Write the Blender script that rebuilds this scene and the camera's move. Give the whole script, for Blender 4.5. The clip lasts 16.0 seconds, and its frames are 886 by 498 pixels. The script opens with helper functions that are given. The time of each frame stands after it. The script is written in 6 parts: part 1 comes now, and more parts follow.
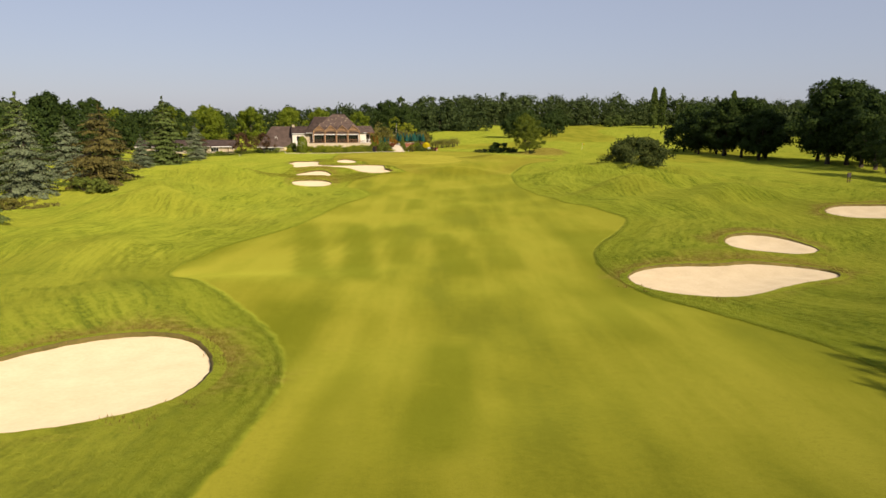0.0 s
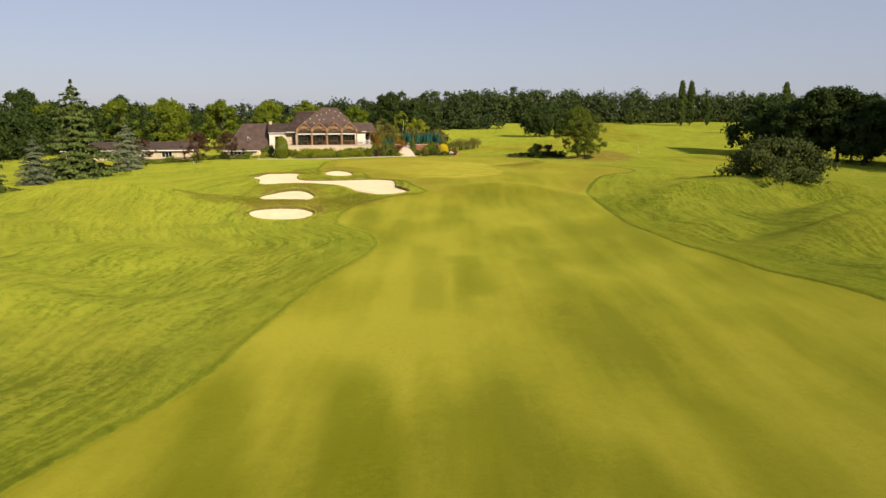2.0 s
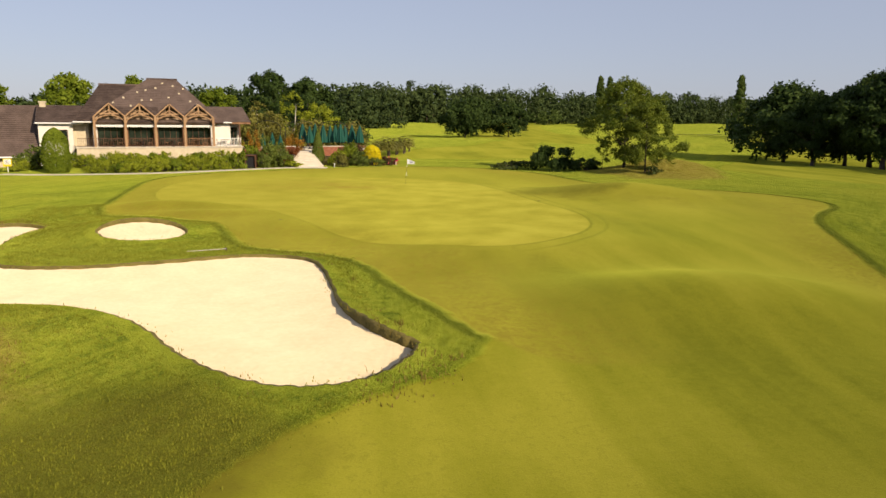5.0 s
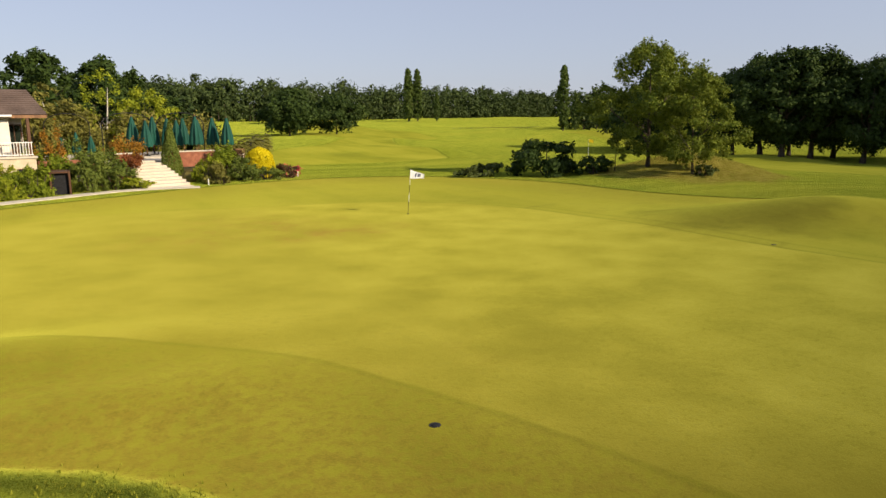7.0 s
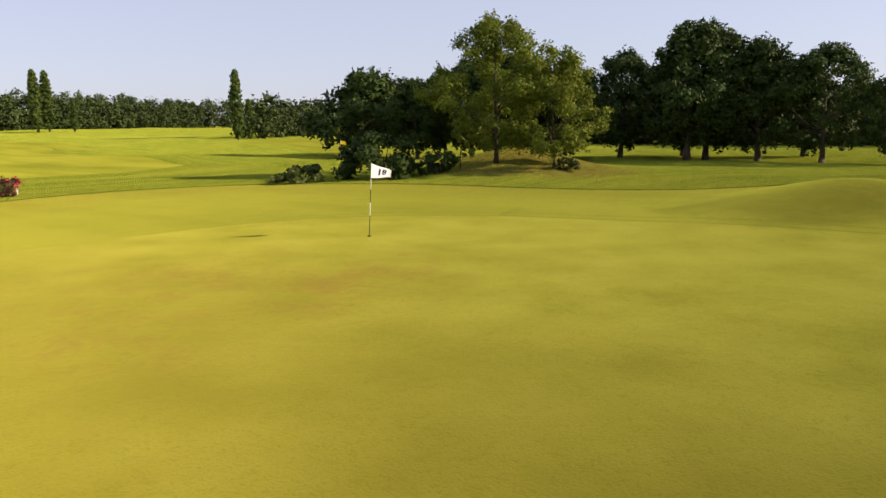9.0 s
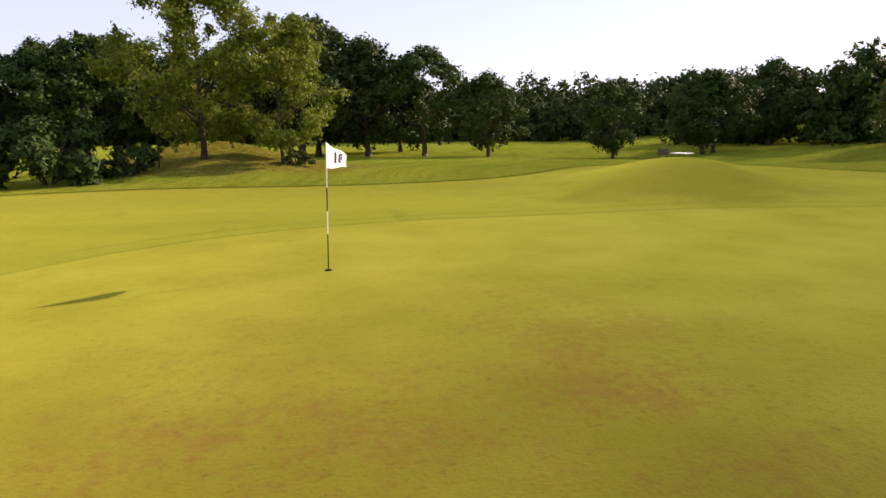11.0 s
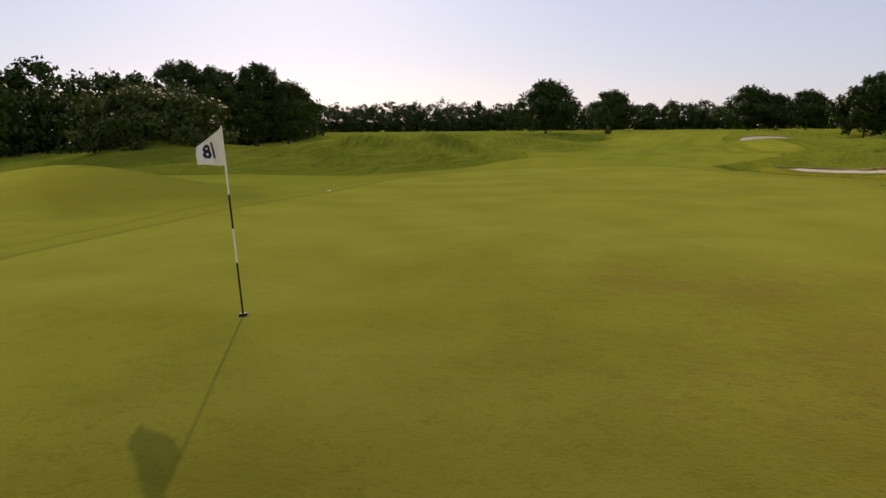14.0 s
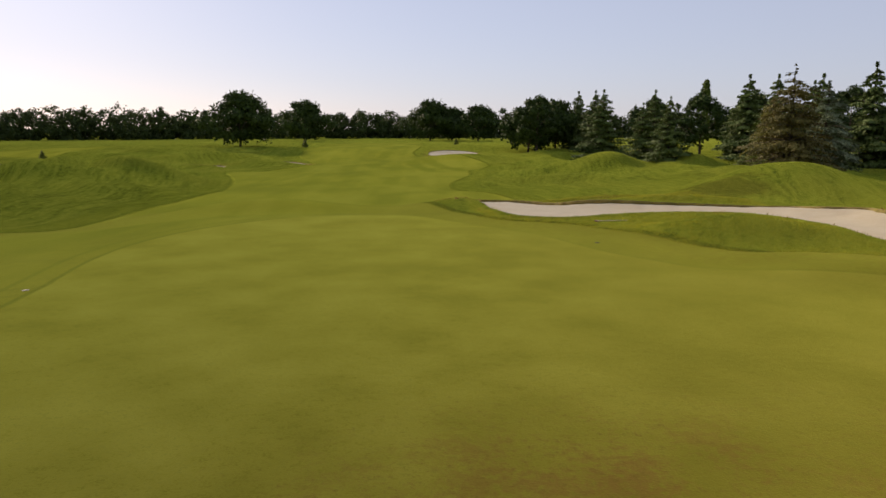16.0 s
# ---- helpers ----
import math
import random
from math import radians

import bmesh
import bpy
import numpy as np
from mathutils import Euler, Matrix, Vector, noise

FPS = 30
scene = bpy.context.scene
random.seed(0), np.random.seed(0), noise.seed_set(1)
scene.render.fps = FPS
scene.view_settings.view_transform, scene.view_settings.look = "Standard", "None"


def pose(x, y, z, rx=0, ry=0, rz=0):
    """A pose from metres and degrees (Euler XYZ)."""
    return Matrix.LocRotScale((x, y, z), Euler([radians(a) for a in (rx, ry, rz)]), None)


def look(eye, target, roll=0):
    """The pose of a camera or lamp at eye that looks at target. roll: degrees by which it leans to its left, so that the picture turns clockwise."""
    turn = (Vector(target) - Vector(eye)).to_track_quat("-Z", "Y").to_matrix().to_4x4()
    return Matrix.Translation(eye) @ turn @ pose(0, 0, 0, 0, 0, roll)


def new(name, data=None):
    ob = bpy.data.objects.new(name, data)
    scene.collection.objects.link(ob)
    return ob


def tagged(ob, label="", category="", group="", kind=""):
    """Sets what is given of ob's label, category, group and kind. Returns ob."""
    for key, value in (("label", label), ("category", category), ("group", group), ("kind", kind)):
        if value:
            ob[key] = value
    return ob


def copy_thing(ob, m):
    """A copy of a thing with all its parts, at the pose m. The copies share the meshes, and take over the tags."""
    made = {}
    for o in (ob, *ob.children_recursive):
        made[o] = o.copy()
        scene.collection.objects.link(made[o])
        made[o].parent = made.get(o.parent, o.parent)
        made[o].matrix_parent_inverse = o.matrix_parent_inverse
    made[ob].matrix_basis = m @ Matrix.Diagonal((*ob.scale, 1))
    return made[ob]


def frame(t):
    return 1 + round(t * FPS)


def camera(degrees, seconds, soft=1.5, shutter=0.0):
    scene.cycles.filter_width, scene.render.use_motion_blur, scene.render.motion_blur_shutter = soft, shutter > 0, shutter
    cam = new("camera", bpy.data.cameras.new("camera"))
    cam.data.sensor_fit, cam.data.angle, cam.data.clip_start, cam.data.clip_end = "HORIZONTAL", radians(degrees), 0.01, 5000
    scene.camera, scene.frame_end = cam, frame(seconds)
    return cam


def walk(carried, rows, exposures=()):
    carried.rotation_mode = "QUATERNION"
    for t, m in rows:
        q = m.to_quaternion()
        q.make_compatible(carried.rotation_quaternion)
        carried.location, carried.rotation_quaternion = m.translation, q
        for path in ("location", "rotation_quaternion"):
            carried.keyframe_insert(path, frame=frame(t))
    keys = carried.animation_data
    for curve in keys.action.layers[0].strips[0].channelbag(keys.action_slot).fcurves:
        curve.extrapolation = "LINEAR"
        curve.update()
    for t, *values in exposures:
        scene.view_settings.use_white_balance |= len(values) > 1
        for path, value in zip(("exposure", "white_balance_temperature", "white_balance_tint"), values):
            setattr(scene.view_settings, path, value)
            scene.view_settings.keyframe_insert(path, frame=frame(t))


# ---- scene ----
cam = camera(63.8, 16.0)
PATH = [
    (0, (4.692, -170.364, 8.908), (4.681, -168.397, 8.545), 0.1),
    (0.5, (3.418, -159.181, 8.716), (3.408, -157.214, 8.353), 0.1),
    (1, (1.53, -147.734, 8.607), (1.525, -145.768, 8.239), -0.0),
    (1.5, (0.287, -136.69, 8.367), (0.281, -134.724, 7.999), 0.1),
    (2, (-1.018, -125.65, 8.102), (-1.019, -123.684, 7.734), 0.0),
    (2.5, (-1.869, -115.646, 7.694), (-1.848, -113.68, 7.329), -0.1),
    (3, (-2.412, -104.197, 7.344), (-2.364, -102.231, 6.981), -0.4),
    (3.5, (-2.906, -93.604, 7.034), (-2.822, -91.639, 6.671), -0.5),
    (4, (-3.88, -81.972, 6.629), (-3.723, -80.012, 6.265), -0.3),
    (4.2, (-4.566, -77.383, 6.364), (-4.372, -75.426, 6.0), 0.0),
    (6.3, (-11.64, -40.404, 4.827), (-11.002, -38.543, 4.466), -0.3),
    (6.5, (-12.283, -37.592, 4.774), (-11.582, -35.755, 4.41), -0.5),
    (7, (-13.945, -30.483, 4.507), (-13.04, -28.737, 4.142), -0.5),
    (7.5, (-15.118, -25.213, 4.202), (-14.025, -23.578, 3.842), -0.5),
    (8, (-15.806, -20.369, 3.807), (-14.517, -18.882, 3.451), -0.6),
    (8.2, (-15.99, -18.846, 3.618), (-14.632, -17.421, 3.266), -0.6),
    (10.3, (-13.235, -5.379, 2.758), (-11.316, -4.939, 2.406), -0.8),
    (10.5, (-12.787, -4.32, 2.673), (-10.845, -3.998, 2.319), -0.7),
    (11, (-11.53, -1.911, 2.401), (-9.561, -1.909, 2.048), -0.8),
    (11.5, (-10.582, -0.014, 2.365), (-8.639, -0.331, 2.009), -0.4),
    (12, (-8.868, 1.753, 2.187), (-7.03, 1.048, 1.832), -0.1),
    (12.5, (-7.632, 3.074, 2.105), (-5.952, 2.047, 1.758), -0.3),
    (13, (-6.561, 4.406, 2.05), (-5.156, 3.025, 1.708), -0.4),
    (13.5, (-5.898, 5.501, 2.066), (-4.799, 3.864, 1.727), -0.4),
    (14, (-5.07, 6.288, 2.058), (-4.309, 4.469, 1.722), -0.5),
    (14.5, (-4.403, 6.688, 2.056), (-3.919, 4.776, 1.721), -0.4),
    (15, (-3.803, 6.949, 2.073), (-3.673, 4.981, 1.739), -0.5),
    (15.3, (-3.409, 6.628, 2.083), (-3.423, 4.656, 1.746), -0.4),
    (15.5, (-3.202, 6.17, 2.302), (-3.253, 4.199, 1.968), -0.4),
    (15.7, (-3.057, 5.505, 2.749), (-3.092, 3.534, 2.414), -0.3),
    (15.85, (-2.99, 5.05, 3.37), (-3.038, 3.078, 3.038), -0.2),
    (16, (-2.93, 4.592, 4.17), (-2.989, 2.62, 3.841), -0.1),
]
walk(cam, [(t, look(eye, target, roll)) for t, eye, target, roll in PATH],
     exposures=[(0, 0.08, 6550, 13), (4, 0.14, 6550, 13), (6.5, 0.26, 6550, 11), (8, 0.5, 6650, 13), (10.5, 0.96, 6900, 19), (11, 1.06, 6950, 20), (12, 1.03, 6950, 21),
                (13, 0.67, 6900, 21), (14, 0.28, 6850, 17), (15, 0.23, 6800, 17), (16, 0.31, 6700, 15)])

# ---- world, sun ----
SUN_EL, SUN_AZ = 25.3, -56.5          # height, and direction towards the sun, from +x anticlockwise
world = bpy.data.worlds.new("sky")
scene.world = world
world.use_nodes = True
wn, wl = world.node_tree.nodes, world.node_tree.links
sky = wn.new("ShaderNodeTexSky")
sky.sky_type = 'NISHITA'
sky.sun_disc = False
sky.sun_elevation = radians(SUN_EL)
sky.sun_rotation = radians(90 - SUN_AZ)
sky.air_density, sky.dust_density, sky.ozone_density, sky.altitude = 1.0, 0.6, 1.5, 100
tint = wn.new("ShaderNodeMix")
tint.data_type, tint.blend_type = 'RGBA', 'MULTIPLY'
tint.inputs[0].default_value, tint.inputs[7].default_value = 1.0, (0.97, 0.95, 1.12, 1)
wl.new(sky.outputs[0], tint.inputs[6])
pale = wn.new("ShaderNodeHueSaturation")
pale.inputs["Saturation"].default_value = 0.86
wl.new(tint.outputs[2], pale.inputs["Color"])
haze = wn.new("ShaderNodeMix")
haze.data_type = 'RGBA'
haze.inputs[0].default_value, haze.inputs[7].default_value = 0.62, (4.95, 5.5, 6.75, 1)
wl.new(pale.outputs[0], haze.inputs[6])
wl.new(haze.outputs[2], wn["Background"].inputs[0])
wn["Background"].inputs[1].default_value = 0.083
sun = new("sun", bpy.data.lights.new("sun", 'SUN'))
sun.data.energy, sun.data.angle, sun.data.color = 5.0, radians(0.6), (1.0, 0.85, 0.62)
e, a = radians(SUN_EL), radians(SUN_AZ)
sun.matrix_world = look((0, 0, 60), (-math.cos(e) * math.cos(a) * 60, -math.cos(e) * math.sin(a) * 60, 60 - 60 * math.sin(e)))


# ---- materials ----
def mat(name, rough=0.8, spec=0.3, metal=0.0):
    m = bpy.data.materials.new(name)
    m.use_nodes = True
    b = m.node_tree.nodes["Principled BSDF"]
    b.inputs["Roughness"].default_value = rough
    b.inputs["Specular IOR Level"].default_value = spec
    b.inputs["Metallic"].default_value = metal
    return m, m.node_tree.nodes, m.node_tree.links, b


def tex(n, l, kind, scale, detail=3.0, coord=None, stretch=None):
    t = n.new(kind)
    t.inputs["Scale"].default_value = scale
    if kind == "ShaderNodeTexNoise":
        t.inputs["Detail"].default_value = detail
    if coord is None:
        coord = n.new("ShaderNodeNewGeometry").outputs["Position"]
    if stretch:
        s = n.new("ShaderNodeMapping")
        s.inputs["Scale"].default_value = stretch
        l.new(coord, s.inputs["Vector"])
        coord = s.outputs["Vector"]
    l.new(coord, t.inputs["Vector"])
    return t


def ramp(n, l, fac, stops):
    r = n.new("ShaderNodeValToRGB")
    while len(r.color_ramp.elements) < len(stops):
        r.color_ramp.elements.new(0.5)
    for el, (p, c) in zip(r.color_ramp.elements, stops):
        el.position, el.color = p, (*c, 1)
    l.new(fac, r.inputs[0])
    return r.outputs[0]


def mix(n, l, fac, a, b, blend='MIX'):
    m = n.new("ShaderNodeMix")
    m.data_type, m.blend_type = 'RGBA', blend
    for sock, v in ((0, fac), (6, a), (7, b)):
        if hasattr(v, "is_linked"):
            l.new(v, m.inputs[sock])
        elif sock:
            m.inputs[sock].default_value = (*v, 1)
        else:
            m.inputs[0].default_value = v
    return m.outputs[2]


def step(n, l, value, lo, hi):
    r = n.new("ShaderNodeMapRange")
    r.interpolation_type = 'SMOOTHSTEP'
    r.inputs["From Min"].default_value, r.inputs["From Max"].default_value = lo, hi
    l.new(value, r.inputs["Value"])
    return r.outputs[0]


def calc(n, l, op, a, b=0.0):
    m = n.new("ShaderNodeMath")
    m.operation = op
    for k, v in enumerate((a, b)):
        if hasattr(v, "is_linked"):
            l.new(v, m.inputs[k])
        else:
            m.inputs[k].default_value = v
    return m.outputs[0]


def bump(n, l, b, height, strength, distance):
    u = n.new("ShaderNodeBump")
    u.inputs["Strength"].default_value, u.inputs["Distance"].default_value = strength, distance
    l.new(height, u.inputs["Height"])
    l.new(u.outputs[0], b.inputs["Normal"])


def plain(name, dark, light, scale=6.0, rough=0.8, relief=0.01, metal=0.0, spec=0.3, stretch=None, island=0.0):
    """A surface that varies between two colours at two scales, with fine relief."""
    m, n, l, b = mat(name, rough, spec, metal)
    co = n.new("ShaderNodeTexCoord").outputs["Object"]
    big = tex(n, l, "ShaderNodeTexNoise", scale, 4, co, stretch)
    fine = tex(n, l, "ShaderNodeTexNoise", scale * 7, 3, co, stretch)
    v = calc(n, l, 'ADD', calc(n, l, 'MULTIPLY', big.outputs[0], 0.6), calc(n, l, 'MULTIPLY', fine.outputs[0], 0.4))
    if island:
        info = n.new("ShaderNodeObjectInfo")
        v = calc(n, l, 'ADD', v, calc(n, l, 'MULTIPLY', calc(n, l, 'SUBTRACT', info.outputs["Random"], 0.5), island))
    l.new(ramp(n, l, v, [(0.3, dark), (0.7, light)]), b.inputs["Base Color"])
    bump(n, l, b, fine.outputs[0], 0.4, relief)
    return m


def foliage(name, dark, light, glow=0.3, rough=0.68, tint=0.4):
    """Leaves: each one a little different, letting some light through."""
    m, n, l, b = mat(name, rough, 0.12)
    g = n.new("ShaderNodeNewGeometry")
    o = n.new("ShaderNodeObjectInfo")
    patch = tex(n, l, "ShaderNodeTexNoise", 0.35, 2)
    v = calc(n, l, 'ADD', calc(n, l, 'MULTIPLY', g.outputs["Random Per Island"], 0.45), calc(n, l, 'MULTIPLY', patch.outputs[0], 0.45))
    v = calc(n, l, 'ADD', v, calc(n, l, 'MULTIPLY', o.outputs["Random"], tint * 0.4))
    col = ramp(n, l, v, [(0.2, dark), (0.85, light)])
    l.new(col, b.inputs["Base Color"])
    t = n.new("ShaderNodeBsdfTranslucent")
    l.new(mix(n, l, 0.5, col, light), t.inputs[0])
    s = n.new("ShaderNodeMixShader")
    s.inputs[0].default_value = glow
    l.new(b.outputs[0], s.inputs[1])
    l.new(t.outputs[0], s.inputs[2])
    l.new(s.outputs[0], n["Material Output"].inputs[0])
    return m


def turf_material():
    """Mown grass: the cut changes at the edges of fairway, apron and green, whose distances the sheet carries."""
    m, n, l, b = mat("turf", 0.9, 0.0)
    pos = n.new("ShaderNodeNewGeometry").outputs["Position"]

    def edge(name):
        at = n.new("ShaderNodeAttribute")
        at.attribute_name = name
        return at.outputs["Fac"]

    def add(*parts):
        """Sum of value times weight."""
        total = None
        for v, w in parts:
            v = calc(n, l, 'MULTIPLY', v, w)
            total = v if total is None else calc(n, l, 'ADD', total, v)
        return total

    def vec(x, y, z=0.0):
        c = n.new("ShaderNodeCombineXYZ")
        for k, v in enumerate((x, y, z)):
            if hasattr(v, "is_linked"):
                l.new(v, c.inputs[k])
            else:
                c.inputs[k].default_value = v
        return c.outputs[0]

    def line(d, centre, inner, outer):
        """One on a line at the given distance, fading out either side."""
        return calc(n, l, 'SUBTRACT', 1.0, step(n, l, calc(n, l, 'ABSOLUTE', calc(n, l, 'SUBTRACT', d, centre)), inner, outer))

    def noise(scale, detail, coord=None, rough=None, stretch=None):
        t = tex(n, l, "ShaderNodeTexNoise", scale, detail, coord or pos, stretch)
        if rough:
            t.inputs["Roughness"].default_value = rough
        return t.outputs[0]

    sep = n.new("ShaderNodeSeparateXYZ")
    l.new(pos, sep.inputs[0])
    px, py = sep.outputs[0], sep.outputs[1]
    wobble = calc(n, l, 'MULTIPLY', calc(n, l, 'SUBTRACT', noise(1.3, 3), 0.5), 0.4)
    fair_d, lush_and_shade = edge("fairway"), edge("lush_and_shade")
    fair, apron, green = (calc(n, l, 'ADD', d, calc(n, l, 'MULTIPLY', wobble, w)) for d, w in ((fair_d, 1.0), (edge("apron"), 1.0), (edge("green"), 0.3)))
    big, mid, fine, grain = noise(0.07, 5), noise(0.45, 5), noise(5.0, 5, rough=0.7), noise(24.0, 3)
    # rough: passes of the mower lie round the fairway, so the streaks follow its edge
    bend = calc(n, l, 'MULTIPLY', calc(n, l, 'SUBTRACT', noise(0.06, 2), 0.5), 5.0)
    around = vec(calc(n, l, 'ADD', fair_d, bend), calc(n, l, 'ADD', py, calc(n, l, 'MULTIPLY', px, 0.3)))
    comb = noise(2.3, 5, around, 0.7, (1.0, 0.13, 1.0))
    swath = noise(0.45, 3, around, 0.5, (1.0, 0.10, 1.0))
    tuss = noise(2.6, 7, rough=0.78)
    v = add((comb, 0.36), (swath, 0.14), (tuss, 0.34), (fine, 0.16))
    rough = ramp(n, l, v, [(0.425, ROUGH[0]), (0.482, ROUGH[1]), (0.535, ROUGH[2])])
    rough = mix(n, l, calc(n, l, 'MULTIPLY', step(n, l, big, 0.44, 0.62), 0.6), rough, mix(n, l, 0.6, rough, ROUGH[3]))
    rough = mix(n, l, calc(n, l, 'MULTIPLY', step(n, l, add((noise(0.16, 4, around, 0.6, (1.0, 0.5, 1.0)), 0.75), (comb, 0.25)), 0.52, 0.66), 0.6), rough, mix(n, l, 0.55, rough, ROUGH[0]))
    rough = mix(n, l, calc(n, l, 'MULTIPLY', lush_and_shade, step(n, l, v, 0.56, 0.44)), rough, mix(n, l, 0.75, rough, (0.062, 0.088, 0.005)))
    # fairway: even, with soft blotches drawn out along the line of play and lusher, darker strips
    lane = noise(0.42, 5, None, 0.55, (1.0, 0.09, 1.0))
    patch = noise(0.16, 4, None, 0.5, (1.0, 0.45, 1.0))
    fv = add((big, 0.18), (patch, 0.34), (lane, 0.26), (tuss, 0.10), (fine, 0.12))
    fcol = ramp(n, l, fv, [(0.43, FAIR[0]), (0.49, FAIR[1]), (0.56, FAIR[2])])
    strip = calc(n, l, 'MULTIPLY', lush_and_shade, step(n, l, add((tuss, 0.45), (fine, 0.25), (mid, 0.3)), 0.30, 0.52))
    fcol = mix(n, l, calc(n, l, 'MULTIPLY', strip, 0.85), fcol, (0.098, 0.110, 0.006))
    # green: finest cut, soft clouding, with reddish worn turf round the hole
    gv = add((mid, 0.36), (big, 0.16), (fine, 0.28), (grain, 0.20))
    gcol = ramp(n, l, gv, [(0.42, GREEN[0]), (0.49, GREEN[1]), (0.57, GREEN[2])])
    gcol = mix(n, l, calc(n, l, 'MULTIPLY', step(n, l, calc(n, l, 'ADD', px, calc(n, l, 'MULTIPLY', mid, 5.0)), 0.5, -7.0), 0.42), gcol, (0.165, 0.140, 0.018))
    worn = noise(0.75, 9, None, 0.72)
    speck = noise(7.0, 6, None, 0.75)
    wear = edge("wear")
    spots = calc(n, l, 'MULTIPLY', step(n, l, add((worn, 0.58), (speck, 0.42), (wear, 0.08)), 0.51, 0.66), wear)
    gcol = mix(n, l, calc(n, l, 'MULTIPLY', wear, 0.36), gcol, (0.145, 0.118, 0.013))
    gcol = mix(n, l, calc(n, l, 'MULTIPLY', spots, 0.72), gcol, (0.195, 0.092, 0.026))
    gcol = mix(n, l, calc(n, l, 'MULTIPLY', step(n, l, speck, 0.57, 0.68), calc(n, l, 'ADD', 0.16, calc(n, l, 'MULTIPLY', wear, 0.3))), gcol, (0.120, 0.088, 0.016))
    # smoother strip beside the fairway; shade where the cuts meet painted as a line
    semi = calc(n, l, 'ADD', fair, calc(n, l, 'MULTIPLY', calc(n, l, 'SUBTRACT', mid, 0.5), 1.2))
    rough = mix(n, l, calc(n, l, 'MULTIPLY', step(n, l, semi, -2.9, -2.5), 0.28), rough, (0.150, 0.180, 0.009))
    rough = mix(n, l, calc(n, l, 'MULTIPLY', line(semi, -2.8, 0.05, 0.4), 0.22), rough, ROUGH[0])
    col = mix(n, l, step(n, l, fair, -0.12, 0.12), rough, fcol)
    # fringe of the green: between fairway and green in height, scuffed brown in places
    scuff = step(n, l, add((tuss, 0.5), (mid, 0.5)), 0.46, 0.62)
    fringe = mix(n, l, 0.45, fcol, gcol)
    fringe = mix(n, l, calc(n, l, 'MULTIPLY', scuff, 0.75), fringe, mix(n, l, 0.55, rough, (0.155, 0.100, 0.016)))
    bare = calc(n, l, 'MULTIPLY', step(n, l, add((tuss, 0.4), (fine, 0.35), (speck, 0.25)), 0.43, 0.56), calc(n, l, 'SUBTRACT', 1.0, step(n, l, apron, 1.5, 7.0)))
    fringe = mix(n, l, calc(n, l, 'MULTIPLY', bare, 0.6), fringe, (0.150, 0.104, 0.016))
    merge = calc(n, l, 'SUBTRACT', 1.0, step(n, l, fair, -1.0, 7.0))
    col = mix(n, l, calc(n, l, 'MULTIPLY', step(n, l, apron, -0.2, 0.2), merge), col, fringe)
    col = mix(n, l, step(n, l, green, -0.06, 0.06), col, gcol)
    # shade at the steps in mowing height, painted as dark lines along the edges
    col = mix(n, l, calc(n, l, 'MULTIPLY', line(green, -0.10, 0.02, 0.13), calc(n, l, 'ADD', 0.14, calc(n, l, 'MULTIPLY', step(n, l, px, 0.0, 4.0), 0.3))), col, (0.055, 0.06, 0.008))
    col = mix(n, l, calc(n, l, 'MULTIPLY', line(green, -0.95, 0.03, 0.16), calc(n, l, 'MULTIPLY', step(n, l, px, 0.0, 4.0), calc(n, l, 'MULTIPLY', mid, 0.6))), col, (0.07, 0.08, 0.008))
    step_shade = calc(n, l, 'MULTIPLY', line(apron, -0.3, 0.06, 0.42), calc(n, l, 'SUBTRACT', 1.0, step(n, l, fair, -0.6, 0.2)))
    col = mix(n, l, calc(n, l, 'MULTIPLY', step_shade, 0.75), col, (0.04, 0.052, 0.006))
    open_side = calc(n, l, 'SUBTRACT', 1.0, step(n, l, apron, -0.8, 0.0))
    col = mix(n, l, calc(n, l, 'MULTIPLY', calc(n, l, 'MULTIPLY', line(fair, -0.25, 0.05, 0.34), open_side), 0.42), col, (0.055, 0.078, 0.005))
    # dark brown patches on the face of the knoll beside the green and above the long bunker
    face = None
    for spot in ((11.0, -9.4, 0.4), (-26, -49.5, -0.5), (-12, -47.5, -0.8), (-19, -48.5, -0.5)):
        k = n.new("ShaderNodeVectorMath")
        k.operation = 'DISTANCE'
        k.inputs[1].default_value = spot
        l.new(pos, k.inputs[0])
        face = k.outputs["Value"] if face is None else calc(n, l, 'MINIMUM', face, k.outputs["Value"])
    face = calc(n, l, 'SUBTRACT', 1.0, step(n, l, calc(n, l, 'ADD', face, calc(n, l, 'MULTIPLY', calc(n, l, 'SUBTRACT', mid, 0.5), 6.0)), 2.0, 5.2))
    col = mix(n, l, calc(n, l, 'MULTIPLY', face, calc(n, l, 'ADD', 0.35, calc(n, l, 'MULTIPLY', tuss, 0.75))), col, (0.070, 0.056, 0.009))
    # bare dry soil under the pair of maples and round the bunkers
    dry = calc(n, l, 'ADD', edge("dry"), calc(n, l, 'MULTIPLY', calc(n, l, 'SUBTRACT', add((mid, 0.6), (fine, 0.4)), 0.5), 2.0))
    col = mix(n, l, calc(n, l, 'MULTIPLY', step(n, l, dry, 0.3, 0.95), 0.75), col, mix(n, l, step(n, l, tuss, 0.42, 0.6), (0.135, 0.088, 0.018), (0.27, 0.185, 0.055)))
    # fine mottling of single tufts everywhere
    col = mix(n, l, calc(n, l, 'MULTIPLY', step(n, l, add((fine, 0.6), (grain, 0.4)), 0.49, 0.62), 0.24), col, (0.055, 0.06, 0.005))
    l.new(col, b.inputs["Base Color"])
